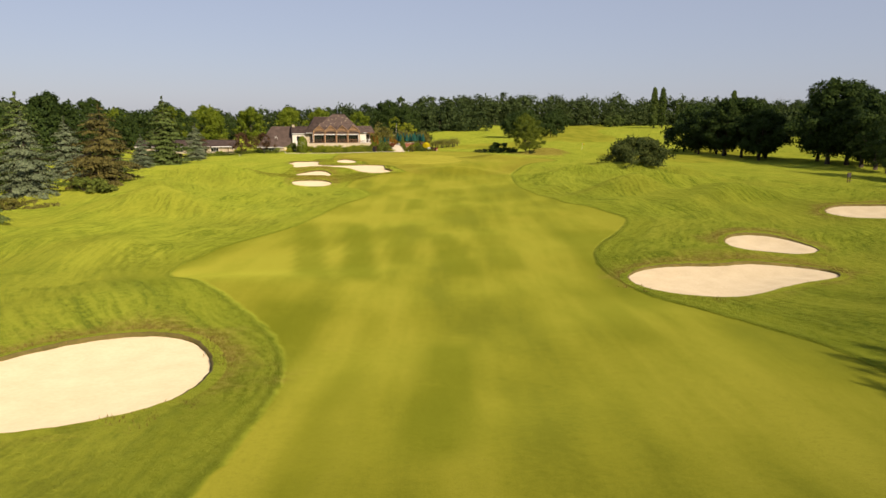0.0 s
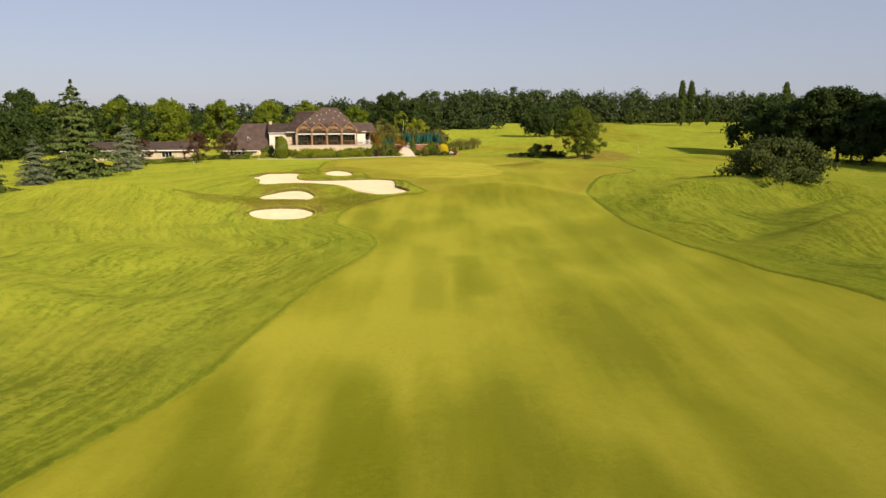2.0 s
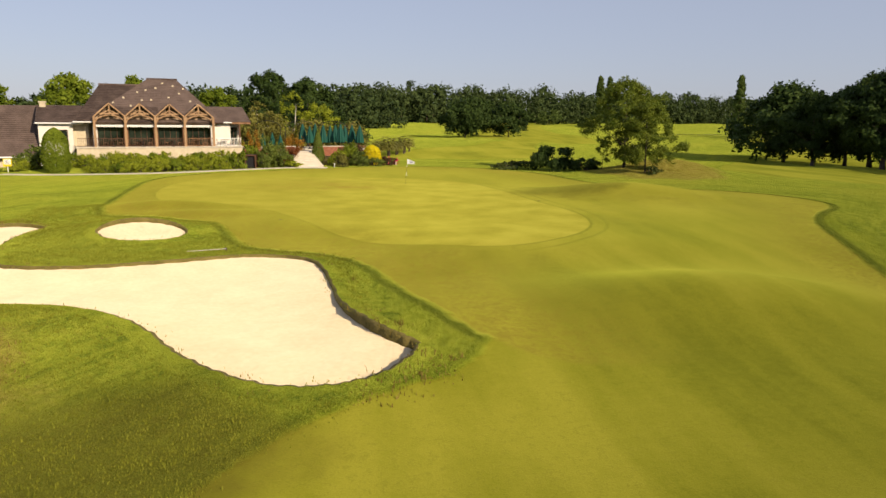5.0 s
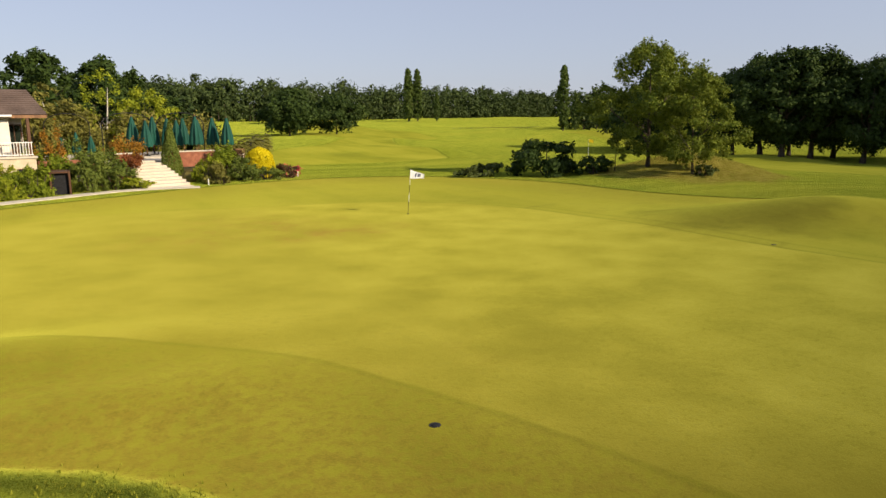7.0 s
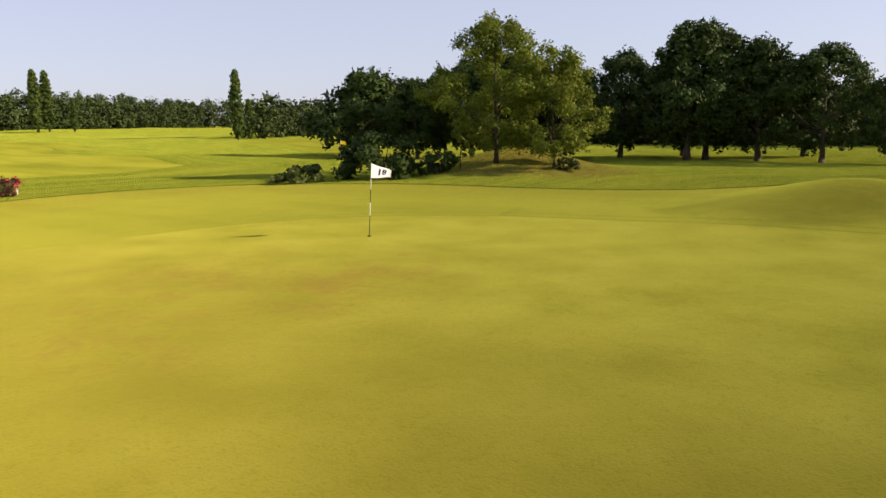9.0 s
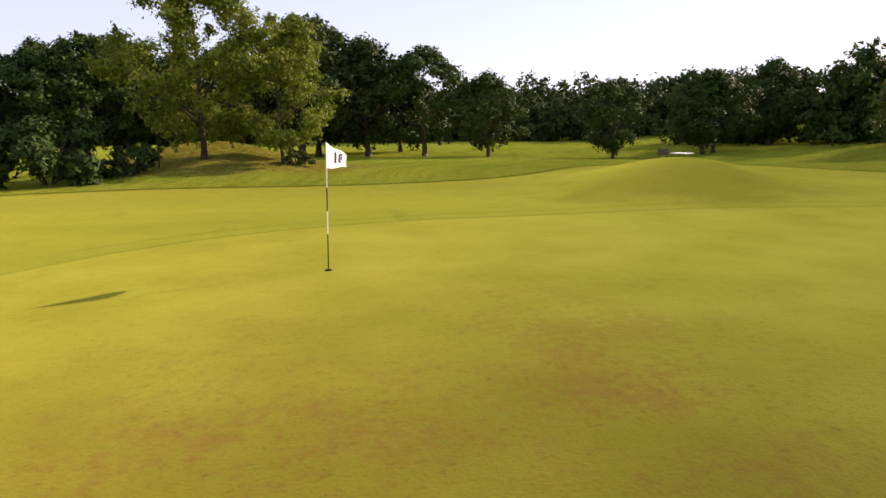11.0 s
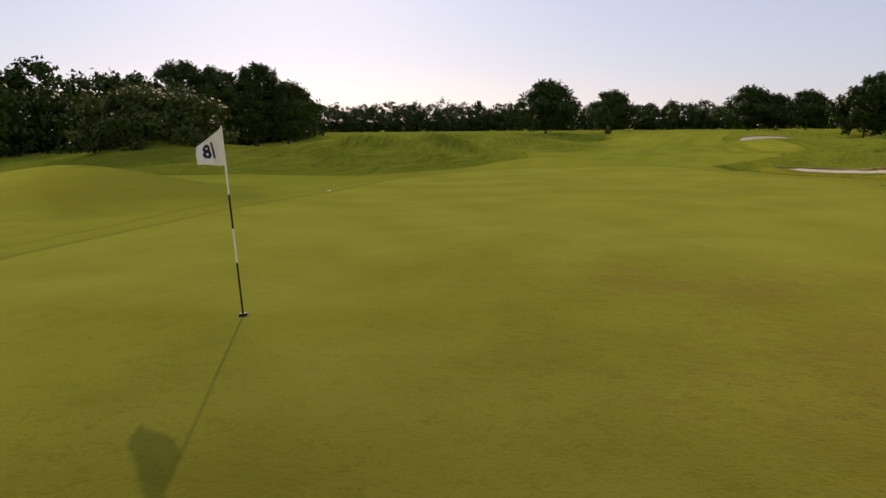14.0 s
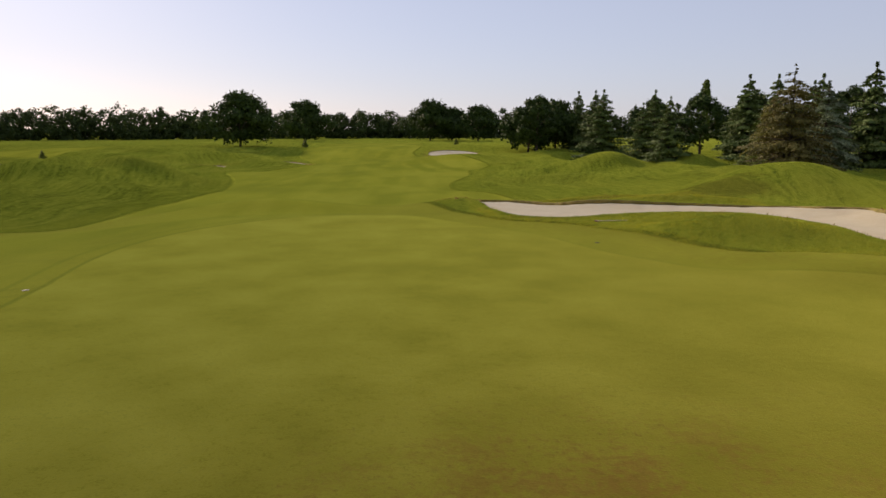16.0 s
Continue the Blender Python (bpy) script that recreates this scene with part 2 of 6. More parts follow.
    cut = step(n, l, calc(n, l, 'MAXIMUM', fair, calc(n, l, 'MAXIMUM', apron, green)), -0.3, 0.2)
    tall = add((comb, 0.4), (tuss, 0.8), (fine, 0.20), (grain, 0.06))
    short = add((fine, 0.03), (grain, 0.024), (tuss, 0.03))
    h = n.new("ShaderNodeMix")
    l.new(cut, h.inputs[0])
    l.new(tall, h.inputs[2])
    l.new(short, h.inputs[3])
    u = n.new("ShaderNodeBump")
    u.inputs["Strength"].default_value, u.inputs["Distance"].default_value = 0.9, 0.30
    l.new(h.outputs[0], u.inputs["Height"])
    l.new(u.outputs[0], b.inputs["Normal"])
    b.inputs["Diffuse Roughness"].default_value = 1.0
    b.inputs["Sheen Weight"].default_value, b.inputs["Sheen Roughness"].default_value = 0.28, 0.36
    b.inputs["Sheen Tint"].default_value = (0.66, 0.74, 0.10, 1)
    return m


ROUGH = [(0.072, 0.104, 0.010), (0.158, 0.194, 0.016), (0.244, 0.274, 0.026), (0.282, 0.272, 0.030)]
FAIR = [(0.116, 0.122, 0.010), (0.170, 0.169, 0.014), (0.226, 0.214, 0.022)]
GREEN = [(0.196, 0.174, 0.019), (0.256, 0.228, 0.027), (0.312, 0.278, 0.038)]
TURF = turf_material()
SAND = plain("bunker_sand", (0.56, 0.45, 0.285), (0.66, 0.55, 0.365), 0.8, 0.95, 0.04)
SAND.node_tree.nodes["Principled BSDF"].inputs["Diffuse Roughness"].default_value = 1.0
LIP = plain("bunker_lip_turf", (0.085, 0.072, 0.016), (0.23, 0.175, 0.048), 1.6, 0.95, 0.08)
BARK = plain("bark", (0.035, 0.026, 0.018), (0.11, 0.085, 0.06), 3.0, 0.95, 0.06, stretch=(1, 1, 0.25))
OAK = foliage("oak_leaf", (0.015, 0.031, 0.006), (0.056, 0.088, 0.016), 0.06)
MAPLE = foliage("maple_leaf", (0.060, 0.096, 0.008), (0.215, 0.245, 0.029), 0.24)
BRIGHT = foliage("bright_leaf", (0.078, 0.126, 0.008), (0.258, 0.306, 0.026), 0.35)
WOOD_FAR = foliage("far_leaf", (0.020, 0.038, 0.010), (0.070, 0.096, 0.026), 0.06)
POPLAR = foliage("poplar_leaf", (0.041, 0.075, 0.014), (0.122, 0.162, 0.034), 0.3)
BUSH = foliage("bush_leaf", (0.050, 0.083, 0.013), (0.175, 0.206, 0.035), 0.2)
SCRUB = foliage("bramble_leaf", (0.028, 0.046, 0.010), (0.095, 0.112, 0.026), 0.1)
YELLOW = foliage("golden_leaf", (0.55, 0.45, 0.005), (0.85, 0.72, 0.02), 0.35, tint=0.1)
REDLEAF = foliage("red_leaf", (0.09, 0.03, 0.012), (0.30, 0.10, 0.03), 0.3)
PURPLE = foliage("purple_leaf", (0.045, 0.024, 0.013), (0.14, 0.080, 0.036), 0.2)
ORANGE = foliage("orange_leaf", (0.22, 0.10, 0.01), (0.42, 0.22, 0.03), 0.3)
LIME = foliage("lime_leaf", (0.131, 0.175, 0.010), (0.413, 0.438, 0.035), 0.35)
BIRCH = plain("birch_bark", (0.38, 0.34, 0.27), (0.68, 0.63, 0.54), 3.0, 0.9, 0.02)
OLIVE = foliage("olive_leaf", (0.091, 0.098, 0.019), (0.260, 0.234, 0.052), 0.3)
NEEDLE = foliage("cedar_needle", (0.044, 0.074, 0.016), (0.150, 0.195, 0.050), 0.04)
SILVER = foliage("blue_spruce_needle", (0.080, 0.108, 0.054), (0.245, 0.285, 0.160), 0.04)
RUSTN = foliage("rust_needle", (0.060, 0.060, 0.017), (0.182, 0.152, 0.042), 0.06)
PINK = foliage("pink_flower", (0.4, 0.02, 0.05), (0.75, 0.10, 0.16), 0.2)
BLADE = foliage("grass_blade", (0.118, 0.140, 0.010), (0.380, 0.370, 0.036), 0.4)
DRYBLADE = foliage("dry_grass_blade", (0.13, 0.09, 0.015), (0.33, 0.24, 0.06), 0.35)
ROOF = plain("roof_tile", (0.052, 0.034, 0.027), (0.140, 0.098, 0.080), 0.9, 0.85, 0.03, island=0.3)
PLASTER = plain("white_render", (0.62, 0.57, 0.48), (0.80, 0.76, 0.68), 0.7, 0.9, 0.01)
CREAM = plain("cream_stone", (0.45, 0.37, 0.25), (0.66, 0.56, 0.40), 2.0, 0.9, 0.02)
TIMBER = plain("oak_timber", (0.13, 0.060, 0.026), (0.30, 0.155, 0.070), 2.0, 0.6, 0.01, stretch=(1, 1, 0.2))
PALEOAK = plain("pale_oak", (0.24, 0.135, 0.065), (0.46, 0.29, 0.155), 2.0, 0.65, 0.01, stretch=(1, 1, 0.2))
TANBOARD = plain("tan_boarding", (0.26, 0.17, 0.10), (0.40, 0.28, 0.18), 3.0, 0.75, 0.01)
DARKWOOD = plain("dark_timber", (0.05, 0.022, 0.010), (0.13, 0.06, 0.028), 2.0, 0.6, 0.01)
WHITEPAINT = plain("white_paint", (0.70, 0.68, 0.62), (0.84, 0.82, 0.78), 3.0, 0.5, 0.003)
PALE = plain("pale_paving", (0.46, 0.40, 0.31), (0.66, 0.59, 0.47), 1.4, 0.9, 0.01)
BRICK = plain("red_brick", (0.16, 0.055, 0.03), (0.36, 0.14, 0.08), 4.0, 0.9, 0.01)
CANVAS = plain("green_canvas", (0.003, 0.036, 0.026), (0.009, 0.095, 0.066), 3.0, 0.75, 0.01, stretch=(1, 1, 0.2))
BLACK = plain("black_paint", (0.010, 0.010, 0.011), (0.03, 0.03, 0.032), 8.0, 0.7, 0.002, spec=0.1)
CLOTH = plain("white_cloth", (0.70, 0.70, 0.71), (0.86, 0.86, 0.86), 5.0, 0.85, 0.003)
NAVY = plain("navy_print", (0.010, 0.012, 0.05), (0.022, 0.026, 0.085), 8.0, 0.8, 0.001)
METAL = plain("galvanised_metal", (0.30, 0.30, 0.30), (0.48, 0.48, 0.47), 6.0, 0.4, 0.002, 0.9)
RUBBER = plain("rubber", (0.012, 0.012, 0.012), (0.03, 0.03, 0.03), 8.0, 0.8, 0.003)
YELLOWCLOTH = plain("yellow_cloth", (0.6, 0.45, 0.01), (0.8, 0.62, 0.02), 5.0, 0.8, 0.002)
SIGN = plain("dark_sign", (0.03, 0.03, 0.03), (0.08, 0.075, 0.07), 6.0, 0.6, 0.003)
GLASS, gn, gl, gb = mat("dark_window_glass", 0.06, 0.5)
gl.new(ramp(gn, gl, tex(gn, gl, "ShaderNodeTexNoise", 0.6, 2).outputs[0], [(0.35, (0.006, 0.010, 0.008)), (0.7, (0.03, 0.04, 0.03))]), gb.inputs["Base Color"])
WATER, an, al, ab = mat("lake_water", 0.08, 0.5)
ripple = tex(an, al, "ShaderNodeTexNoise", 1.4, 3)
al.new(ramp(an, al, ripple.outputs[0], [(0.3, (0.010, 0.016, 0.012)), (0.7, (0.022, 0.030, 0.022))]), ab.inputs["Base Color"])
bump(an, al, ab, ripple.outputs[0], 0.15, 0.05)


# ---- mesh helpers ----
def mesh_of(name, verts, faces, material, smooth=False):
    me = bpy.data.meshes.new(name)
    me.from_pydata([tuple(map(float, v)) for v in verts], [], [tuple(map(int, f)) for f in faces])
    me.materials.append(material)
    if smooth:
        me.shade_smooth()
    me.update()
    return me


def part(name, verts_faces, material, parent, label="", smooth=False):
    """One mesh object under a thing or a part, built in the parent's own space."""
    ob = new(name, mesh_of(name, *verts_faces, material, smooth))
    ob.parent = parent
    return tagged(ob, label)


def holder(name, m, label, category, group="", kind=""):
    ob = new(name)
    ob.matrix_world = m
    ob.empty_display_size = 0.2
    return tagged(ob, label, category, group, kind)


def join(*pieces):
    verts, faces, k = [], [], 0
    for v, f in pieces:
        v = np.asarray(v, float).reshape(-1, 3)
        verts.append(v)
        faces += [tuple(i + k for i in q) for q in f]
        k += len(v)
    return np.concatenate(verts), faces


def box(x0, x1, y0, y1, z0, z1, bevel=0.02):
    """A block with its long edges chamfered."""
    b = min(bevel, 0.3 * min(x1 - x0, y1 - y0, z1 - z0))
    ring = [(x0 + b, y0), (x1 - b, y0), (x1, y0 + b), (x1, y1 - b), (x1 - b, y1), (x0 + b, y1), (x0, y1 - b), (x0, y0 + b)]
    cx, cy = (x0 + x1) / 2, (y0 + y1) / 2
    sx, sy = 1 - 2 * b / (x1 - x0), 1 - 2 * b / (y1 - y0)
    inner = [(cx + (x - cx) * sx, cy + (y - cy) * sy) for x, y in ring]
    v = [(*p, z0) for p in ring] + [(*p, z1 - b) for p in ring] + [(*p, z1) for p in inner]
    f = [(i, (i + 1) % 8, 8 + (i + 1) % 8, 8 + i) for i in range(8)] + [(8 + i, 8 + (i + 1) % 8, 16 + (i + 1) % 8, 16 + i) for i in range(8)]
    return v, f + [tuple(range(7, -1, -1)), tuple(range(16, 24))]


def beam(p, q, w, h, bevel=0.01):
    """A timber from p to q, w wide and h deep."""
    p, q = Vector(p), Vector(q)
    d = q - p
    turn = d.to_track_quat('Z', 'Y').to_matrix()
    v, f = box(-w / 2, w / 2, -h / 2, h / 2, 0, d.length, bevel)
    return [tuple(turn @ Vector(c) + p) for c in v], f


def tube(points, radii, sides=8, caps=True):
    """A round rod through the points."""
    pts = [Vector(p) for p in points]
    v, f = [], []
    for k, p in enumerate(pts):
        d = (pts[min(k + 1, len(pts) - 1)] - pts[max(k - 1, 0)]).normalized()
        turn = d.to_track_quat('Z', 'Y').to_matrix()
        for s in range(sides):
            g = 2 * math.pi * s / sides
            v.append(tuple(p + turn @ Vector((math.cos(g) * radii[k], math.sin(g) * radii[k], 0))))
    for k in range(len(pts) - 1):
        for s in range(sides):
            f.append((k * sides + s, k * sides + (s + 1) % sides, (k + 1) * sides + (s + 1) % sides, (k + 1) * sides + s))
    if caps:
        f += [tuple(range(sides - 1, -1, -1)), tuple((len(pts) - 1) * sides + s for s in range(sides))]
    return v, f


def lathe(profile, sides=20, x=0.0, y=0.0):
    v = [(x + r * math.cos(2 * math.pi * s / sides), y + r * math.sin(2 * math.pi * s / sides), z) for r, z in profile for s in range(sides)]
    f = [(k * sides + s, k * sides + (s + 1) % sides, (k + 1) * sides + (s + 1) % sides, (k + 1) * sides + s) for k in range(len(profile) - 1) for s in range(sides)]
    return v, f + [tuple(range(sides - 1, -1, -1)), tuple((len(profile) - 1) * sides + s for s in range(sides))]


def slab(poly, thick):
    """A flat plate with any outline in space, thickened straight down."""
    k = len(poly)
    v = [tuple(p) for p in poly] + [(p[0], p[1], p[2] - thick) for p in poly]
    f = [tuple(range(k)), tuple(range(2 * k - 1, k - 1, -1))] + [(i, k + i, k + (i + 1) % k, (i + 1) % k) for i in range(k)]
    return v, f


# ---- the lie of the land ----
def ss(lo, hi, v):
    t = np.clip((v - lo) / (hi - lo), 0, 1)
    return t * t * (3 - 2 * t)


MOUNDS = [  # x, y, half length, half width, turn, height
    (15.4, -10.8, 7.6, 4.4, -20, 0.95), (36, -37, 11, 9, 0, 1.64), (47, -40, 12, 9, 30, 1.32), (24, -58, 9, 7, 10, 1.36), (42, -62, 14, 9, 40, 1.47),
    (31, -84, 13, 9, 0, 0.98), (-15.5, -56, 8, 6, 0, -0.7), (-16.5, -49.4, 6.5, 1.7, 3, 0.55), (-18.5, -40.2, 8, 2.3, 3, 0.75), (-17, -35.5, 17, 9, 6, 0.56), (-6.5, -42.5, 6, 5, 0, 0.7), (-26, -29, 6, 7, 0, 0.55), (-8.5, -34, 5, 4, 0, 0.14), (88, 52, 15, 14, 0, 0.6),
    (-16.2, -24.8, 4.6, 3.2, 4, 0.88), (-33.5, -54, 11, 8, 15, 2.75), (-42, -70, 14, 10, 0, 2.2), (-30, -80, 10, 8, 0, 0.98), (-46, -105, 16, 11, 0, 1.6),
    (-24, -112, 8, 7, 0, 0.89), (-11, -131.5, 12, 8.8, 10, 1.45), (-9.5, -150.5, 8, 4, 0, 0.25), (25, -117.5, 9, 3.4, 0, 0.8), (33, -106, 8, 3.2, 0, 0.8), (50, -90, 9, 4, 0, 0.93),
    (-16.8, -15.5, 5, 2.2, 5, 0.5), (-14.8, -18.4, 4.4, 1.3, 5, 0.25), (18, -36, 8, 8, 0, -0.6), (49, -22, 9, 8, 0, -1.1), (30, 11.5, 8.5, 6, 20, 1.5), (60, -95, 14, 12, 0, 1.38), (70, -120, 18, 14, 0, 1.31), (60, -150, 20, 14, 0, 1.07),
    (-33, -140, 14, 12, 0, 0.94), (-15, -165, 11, 9, 0, 0.6), (6.5, -38.5, 8, 4.5, 0, 1.0), (28.5, -45, 8, 6, 10, 1.98), (33, -66, 9, 6, 30, 2.25),
    (22.5, -66, 5, 4, 0, 0.9), (29, -75, 8, 4.5, 10, 2.46), (41, -82, 9, 6, 0, 2.2), (37, -134, 12, 7, 0, 1.9), (-28, -92, 9, 7, 0, 2.9),
    (-30, -50, 9, 7, 15, 0.08), (-36, -60, 8, 6, 0, 0.9), (-19, -78, 5, 4, 0, 0.8), (21, -52.5, 5, 4, 0, 1)]


def lie(x, y):
    """Height of the turf."""
    x, y = np.asarray(x, float), np.asarray(y, float)
    fall = 1.7 * ss(8, 68, -y)
    # the green is a level shelf with a short bank at its front
    west = -12 + 8 * ss(20, 30, -y)
    shelf = (1 - ss(29, 36, -y)) * ss(west - 3, west + 3, x) * (1 - ss(7, 15, x))
    z = -fall * (1 - shelf) + 1.9 * ss(125, 168, -y)
    z = z - 3.2 * ss(24, 98, x) * ss(-85, -25, y) * (1 - 0.8 * ss(60, 200, y)) - 0.6 * ss(40, 62, -x) * ss(-60, 10, y)
    for mx, my, ra, rb, turn, h in MOUNDS:
        c, s = math.cos(radians(turn)), math.sin(radians(turn))
        u, v = (x - mx) * c + (y - my) * s, -(x - mx) * s + (y - my) * c
        z = z + h * np.exp(-1.6 * ((u / ra) ** 2 + (v / rb) ** 2))
    far = ss(18, 60, np.hypot(x, y + 5))
    z = z + far * (0.14 * np.sin(0.21 * x + 0.11 * y) * np.sin(0.17 * y - 0.06 * x + 1.3) + 0.08 * np.sin(0.43 * x - 0.2 * y) * np.cos(0.37 * y))
    rough = ss(16, 25, abs(x - 5)) * ss(-28, -42, y) * ss(-330, -200, y) * (1 - ss(60, 90, abs(x)))
    for bx, by, rx, ry in ((-18, -40, 17, 22), (32, -113, 26, 22), (-10, -146, 12, 14)):
        rough = rough * (1 - np.exp(-((x - bx) / rx) ** 4 - ((y - by) / ry) ** 4))
    z = z + rough * (0.32 * np.sin(0.36 * x + 0.17 * y + 1.1) * np.sin(0.31 * y - 0.14 * x) + 0.22 * np.sin(0.68 * x - 0.3 * y + 1.2 * np.sin(0.11 * y)) * np.sin(0.55 * y + 0.24 * x + 0.7))
    z = z + (4.2 * ss(150, 380, y) + 4.0 * ss(400, 850, y)) * ss(-120, 20, x)
    # the lake lies in a hollow
    north = ss(32, 80, y) * (1 - ss(420, 700, y)) * ss(-40, 0, x)
    z = z + north * (0.55 * np.sin(0.062 * x + 0.05 * y) * np.sin(0.075 * y - 0.03 * x + 0.9) + 0.22 * np.sin(0.17 * x - 0.12 * y + 0.4) * np.sin(0.19 * y)) * (1 - np.exp(-(((x - 153) / 50) ** 2 + ((y - 236) / 40) ** 2)))
    pool = np.exp(-(((x - 153) / 36) ** 2 + ((y - 240) / 17) ** 2) ** 2)
    z = z * (1 - pool) - 0.45 * pool - 0.45 * np.exp(-(((x - 140) / 34) ** 2 + ((y - 218) / 14) ** 2))
    return z


def lie_at(x, y):
    return float(lie(x, y))


def rounded(points, rounds=3):
    """A closed outline with its corners cut smooth."""
    p = np.array(points, float)
    for _ in range(rounds):
        q = np.roll(p, -1, 0)
        p = np.stack([0.75 * p + 0.25 * q, 0.25 * p + 0.75 * q], 1).reshape(-1, 2)
    return p


def inside_by(x, y, poly):
    """Distance to an outline, positive inside."""
    best, wind = np.full(x.shape, 1e9), np.zeros(x.shape, bool)
    for (ax, ay), (bx, by) in zip(poly, np.roll(poly, -1, 0)):
        dx, dy = bx - ax, by - ay
        t = np.clip(((x - ax) * dx + (y - ay) * dy) / (dx * dx + dy * dy + 1e-12), 0, 1)
        best = np.minimum(best, (x - ax - t * dx) ** 2 + (y - ay - t * dy) ** 2)
        if dy:
            wind ^= ((ay > y) != (by > y)) & (x < (y - ay) * dx / dy + ax)
    return np.where(wind, 1, -1) * np.sqrt(best)


FAIRWAY = rounded([(-3, -230), (-4, -180), (-2, -158), (-1, -149.5), (-1.5, -143.9), (-2.8, -139.4), (-5.6, -135), (-10, -130), (-13.4, -125.6), (-14.6, -119.5), (-14, -112), (-11.6, -105),
                   (-9.7, -100), (-9.7, -94.5), (-8.1, -82.5), (-6.4, -77), (-5.8, -70.5), (-7, -65.6), (-10, -62), (-11.3, -57.5), (-11.4, -53), (-10, -48.8), (-7.6, -46.2),
                   (-2.5, -44), (-1.5, -34), (10, -18), (23, -18), (19.2, -26), (17.1, -34.6), (15.8, -43), (15.6, -52), (15.2, -62), (17, -71), (19.2, -80.8), (22.5, -89.6), (24, -95.4),
                   (21.6, -101.5), (17.6, -110.5), (15.6, -117.5), (16.3, -125.5), (18.9, -133), (21.2, -138), (22.5, -147), (23, -175), (25, -230)], 2)
APRON = rounded([(-20, -18), (-21, -6), (-22, 6), (-17.5, 12.6), (-12.4, 15), (-6.8, 19.2), (1.4, 22), (8.5, 20.2), (12.6, 16.4), (15.6, 9.8), (15.8, 3.2), (16.8, -1.2), (19.2, -5.4), (26.4, -9.6),
                 (29, -17), (22, -22), (18, -32), (14, -44), (4, -44), (-2.5, -44), (-4.4, -37), (-6.2, -30.8), (-10.3, -29.2), (-11.4, -26.6), (-12, -24.2), (-13.2, -21.2), (-15.5, -19.6), (-18, -19)], 3)
GREENLINE = rounded([(-17.2, -13.6), (-14.4, -14.6), (-10.6, -16.8), (-8.4, -21.5), (-6.7, -26.4), (-4, -30), (1, -31.5), (6.2, -27.5), (8.3, -21), (6.9, -12.5), (6.5, -5.5),
                     (6.0, -0.9), (3.7, 3.1), (0, 5.6), (-5, 6.4), (-10, 7.1), (-15, 7.4), (-19, 3), (-19.5, -6)], 3)
BUNKERS = [
    ("large_bunker", "long pale sand bunker with two lobes beside the green", 0.12, 0.14,
     [(-4.7, -43.1), (-5.3, -42.6), (-6, -41.6), (-6.75, -39.3), (-7.05, -35.3), (-7.5, -32.6), (-8.3, -31.5), (-9.6, -31), (-10.9, -31), (-12.3, -31.7), (-14.1, -32.3), (-15.9, -32.8), (-18.2, -32.7), (-19.8, -32.1),
      (-20.6, -30), (-21.1, -27.4), (-21, -24.6), (-20.9, -22.4), (-23, -20.6), (-24.5, -22), (-26.8, -22), (-25.9, -26.5), (-25.6, -29.8), (-26.4, -31.8), (-24.6, -33.6), (-24.5, -36), (-23.2, -37), (-20.8, -37.8), (-18, -38), (-15.5, -38.6),
      (-13.3, -39.8), (-12.1, -40.9), (-11.2, -42.4), (-10, -43.9), (-8.8, -44.9), (-7.5, -45.2), (-6.4, -45), (-5.5, -44.4)]),
    ("pot_bunker", "small oval sand bunker cut into a grassy bank", 0.22, 0.14, [(-17.7, -26.5), (-17.1, -25.4), (-15.9, -24.9), (-14.5, -25), (-13.7, -25.7), (-13.5, -26.5), (-14, -27.3), (-15.2, -27.8), (-16.8, -27.6)]),
    ("middle_bunker", "oval sand bunker under a rough dry grass face", 0.25, 0.22, [(-21.8, -46.6), (-21.8, -44), (-20.6, -42.3), (-18.8, -41.6), (-17, -41.7), (-15.8, -43.4), (-15.8, -45.6), (-17.2, -47.6), (-19.4, -48.2)]),
    ("front_bunker", "oval sand bunker under a grassy lip", 0.25, 0.22, [(-20.9, -54.2), (-20.3, -52.6), (-19.2, -51.5), (-17.6, -51), (-15.8, -50.9), (-14.5, -51.8), (-14.3, -53), (-15, -54.5), (-16.4, -55.3), (-18.2, -55.8), (-20, -55.6)]),
    ("fairway_bunker", "broad pale sand bunker beside the fairway", 0.2, 0.16, [(-15.2, -147.8), (-14.2, -144), (-12.6, -140.8), (-10.4, -139.1), (-8, -138.8), (-6.2, -140), (-4.6, -143), (-4.3, -146), (-4.7, -148.6), (-6.6, -150.8), (-9.4, -151.6), (-13, -151)]),
    ("kidney_bunker", "kidney-shaped pale sand bunker in the rough", 0.2, 0.16, [(16.9, -122.6), (18.6, -120.6), (21.3, -120.4), (24, -120.6), (26.3, -119.8), (29.8, -120), (32, -121.4), (31.4, -123.4), (27.8, -125.3), (23.6, -128.8), (21.2, -129.5), (18.7, -127.5), (17, -125)]),
    ("upper_bunker", "small oval sand bunker under a dry bank", 0.2, 0.16, [(28.5, -109.6), (29.7, -107.5), (32.6, -107.6), (35, -108.8), (36, -111.8), (33.9, -114.3), (31, -115.7), (28.9, -113.4)]),
    ("side_bunker", "narrow sand bunker under a dry grass bank", 0.2, 0.16, [(45.4, -93), (47.5, -91.2), (51.5, -91.8), (57, -93.5), (57.5, -98), (51, -99), (47.4, -96.8)])]
OUTLINES = [rounded(b[4], 3) for b in BUNKERS]


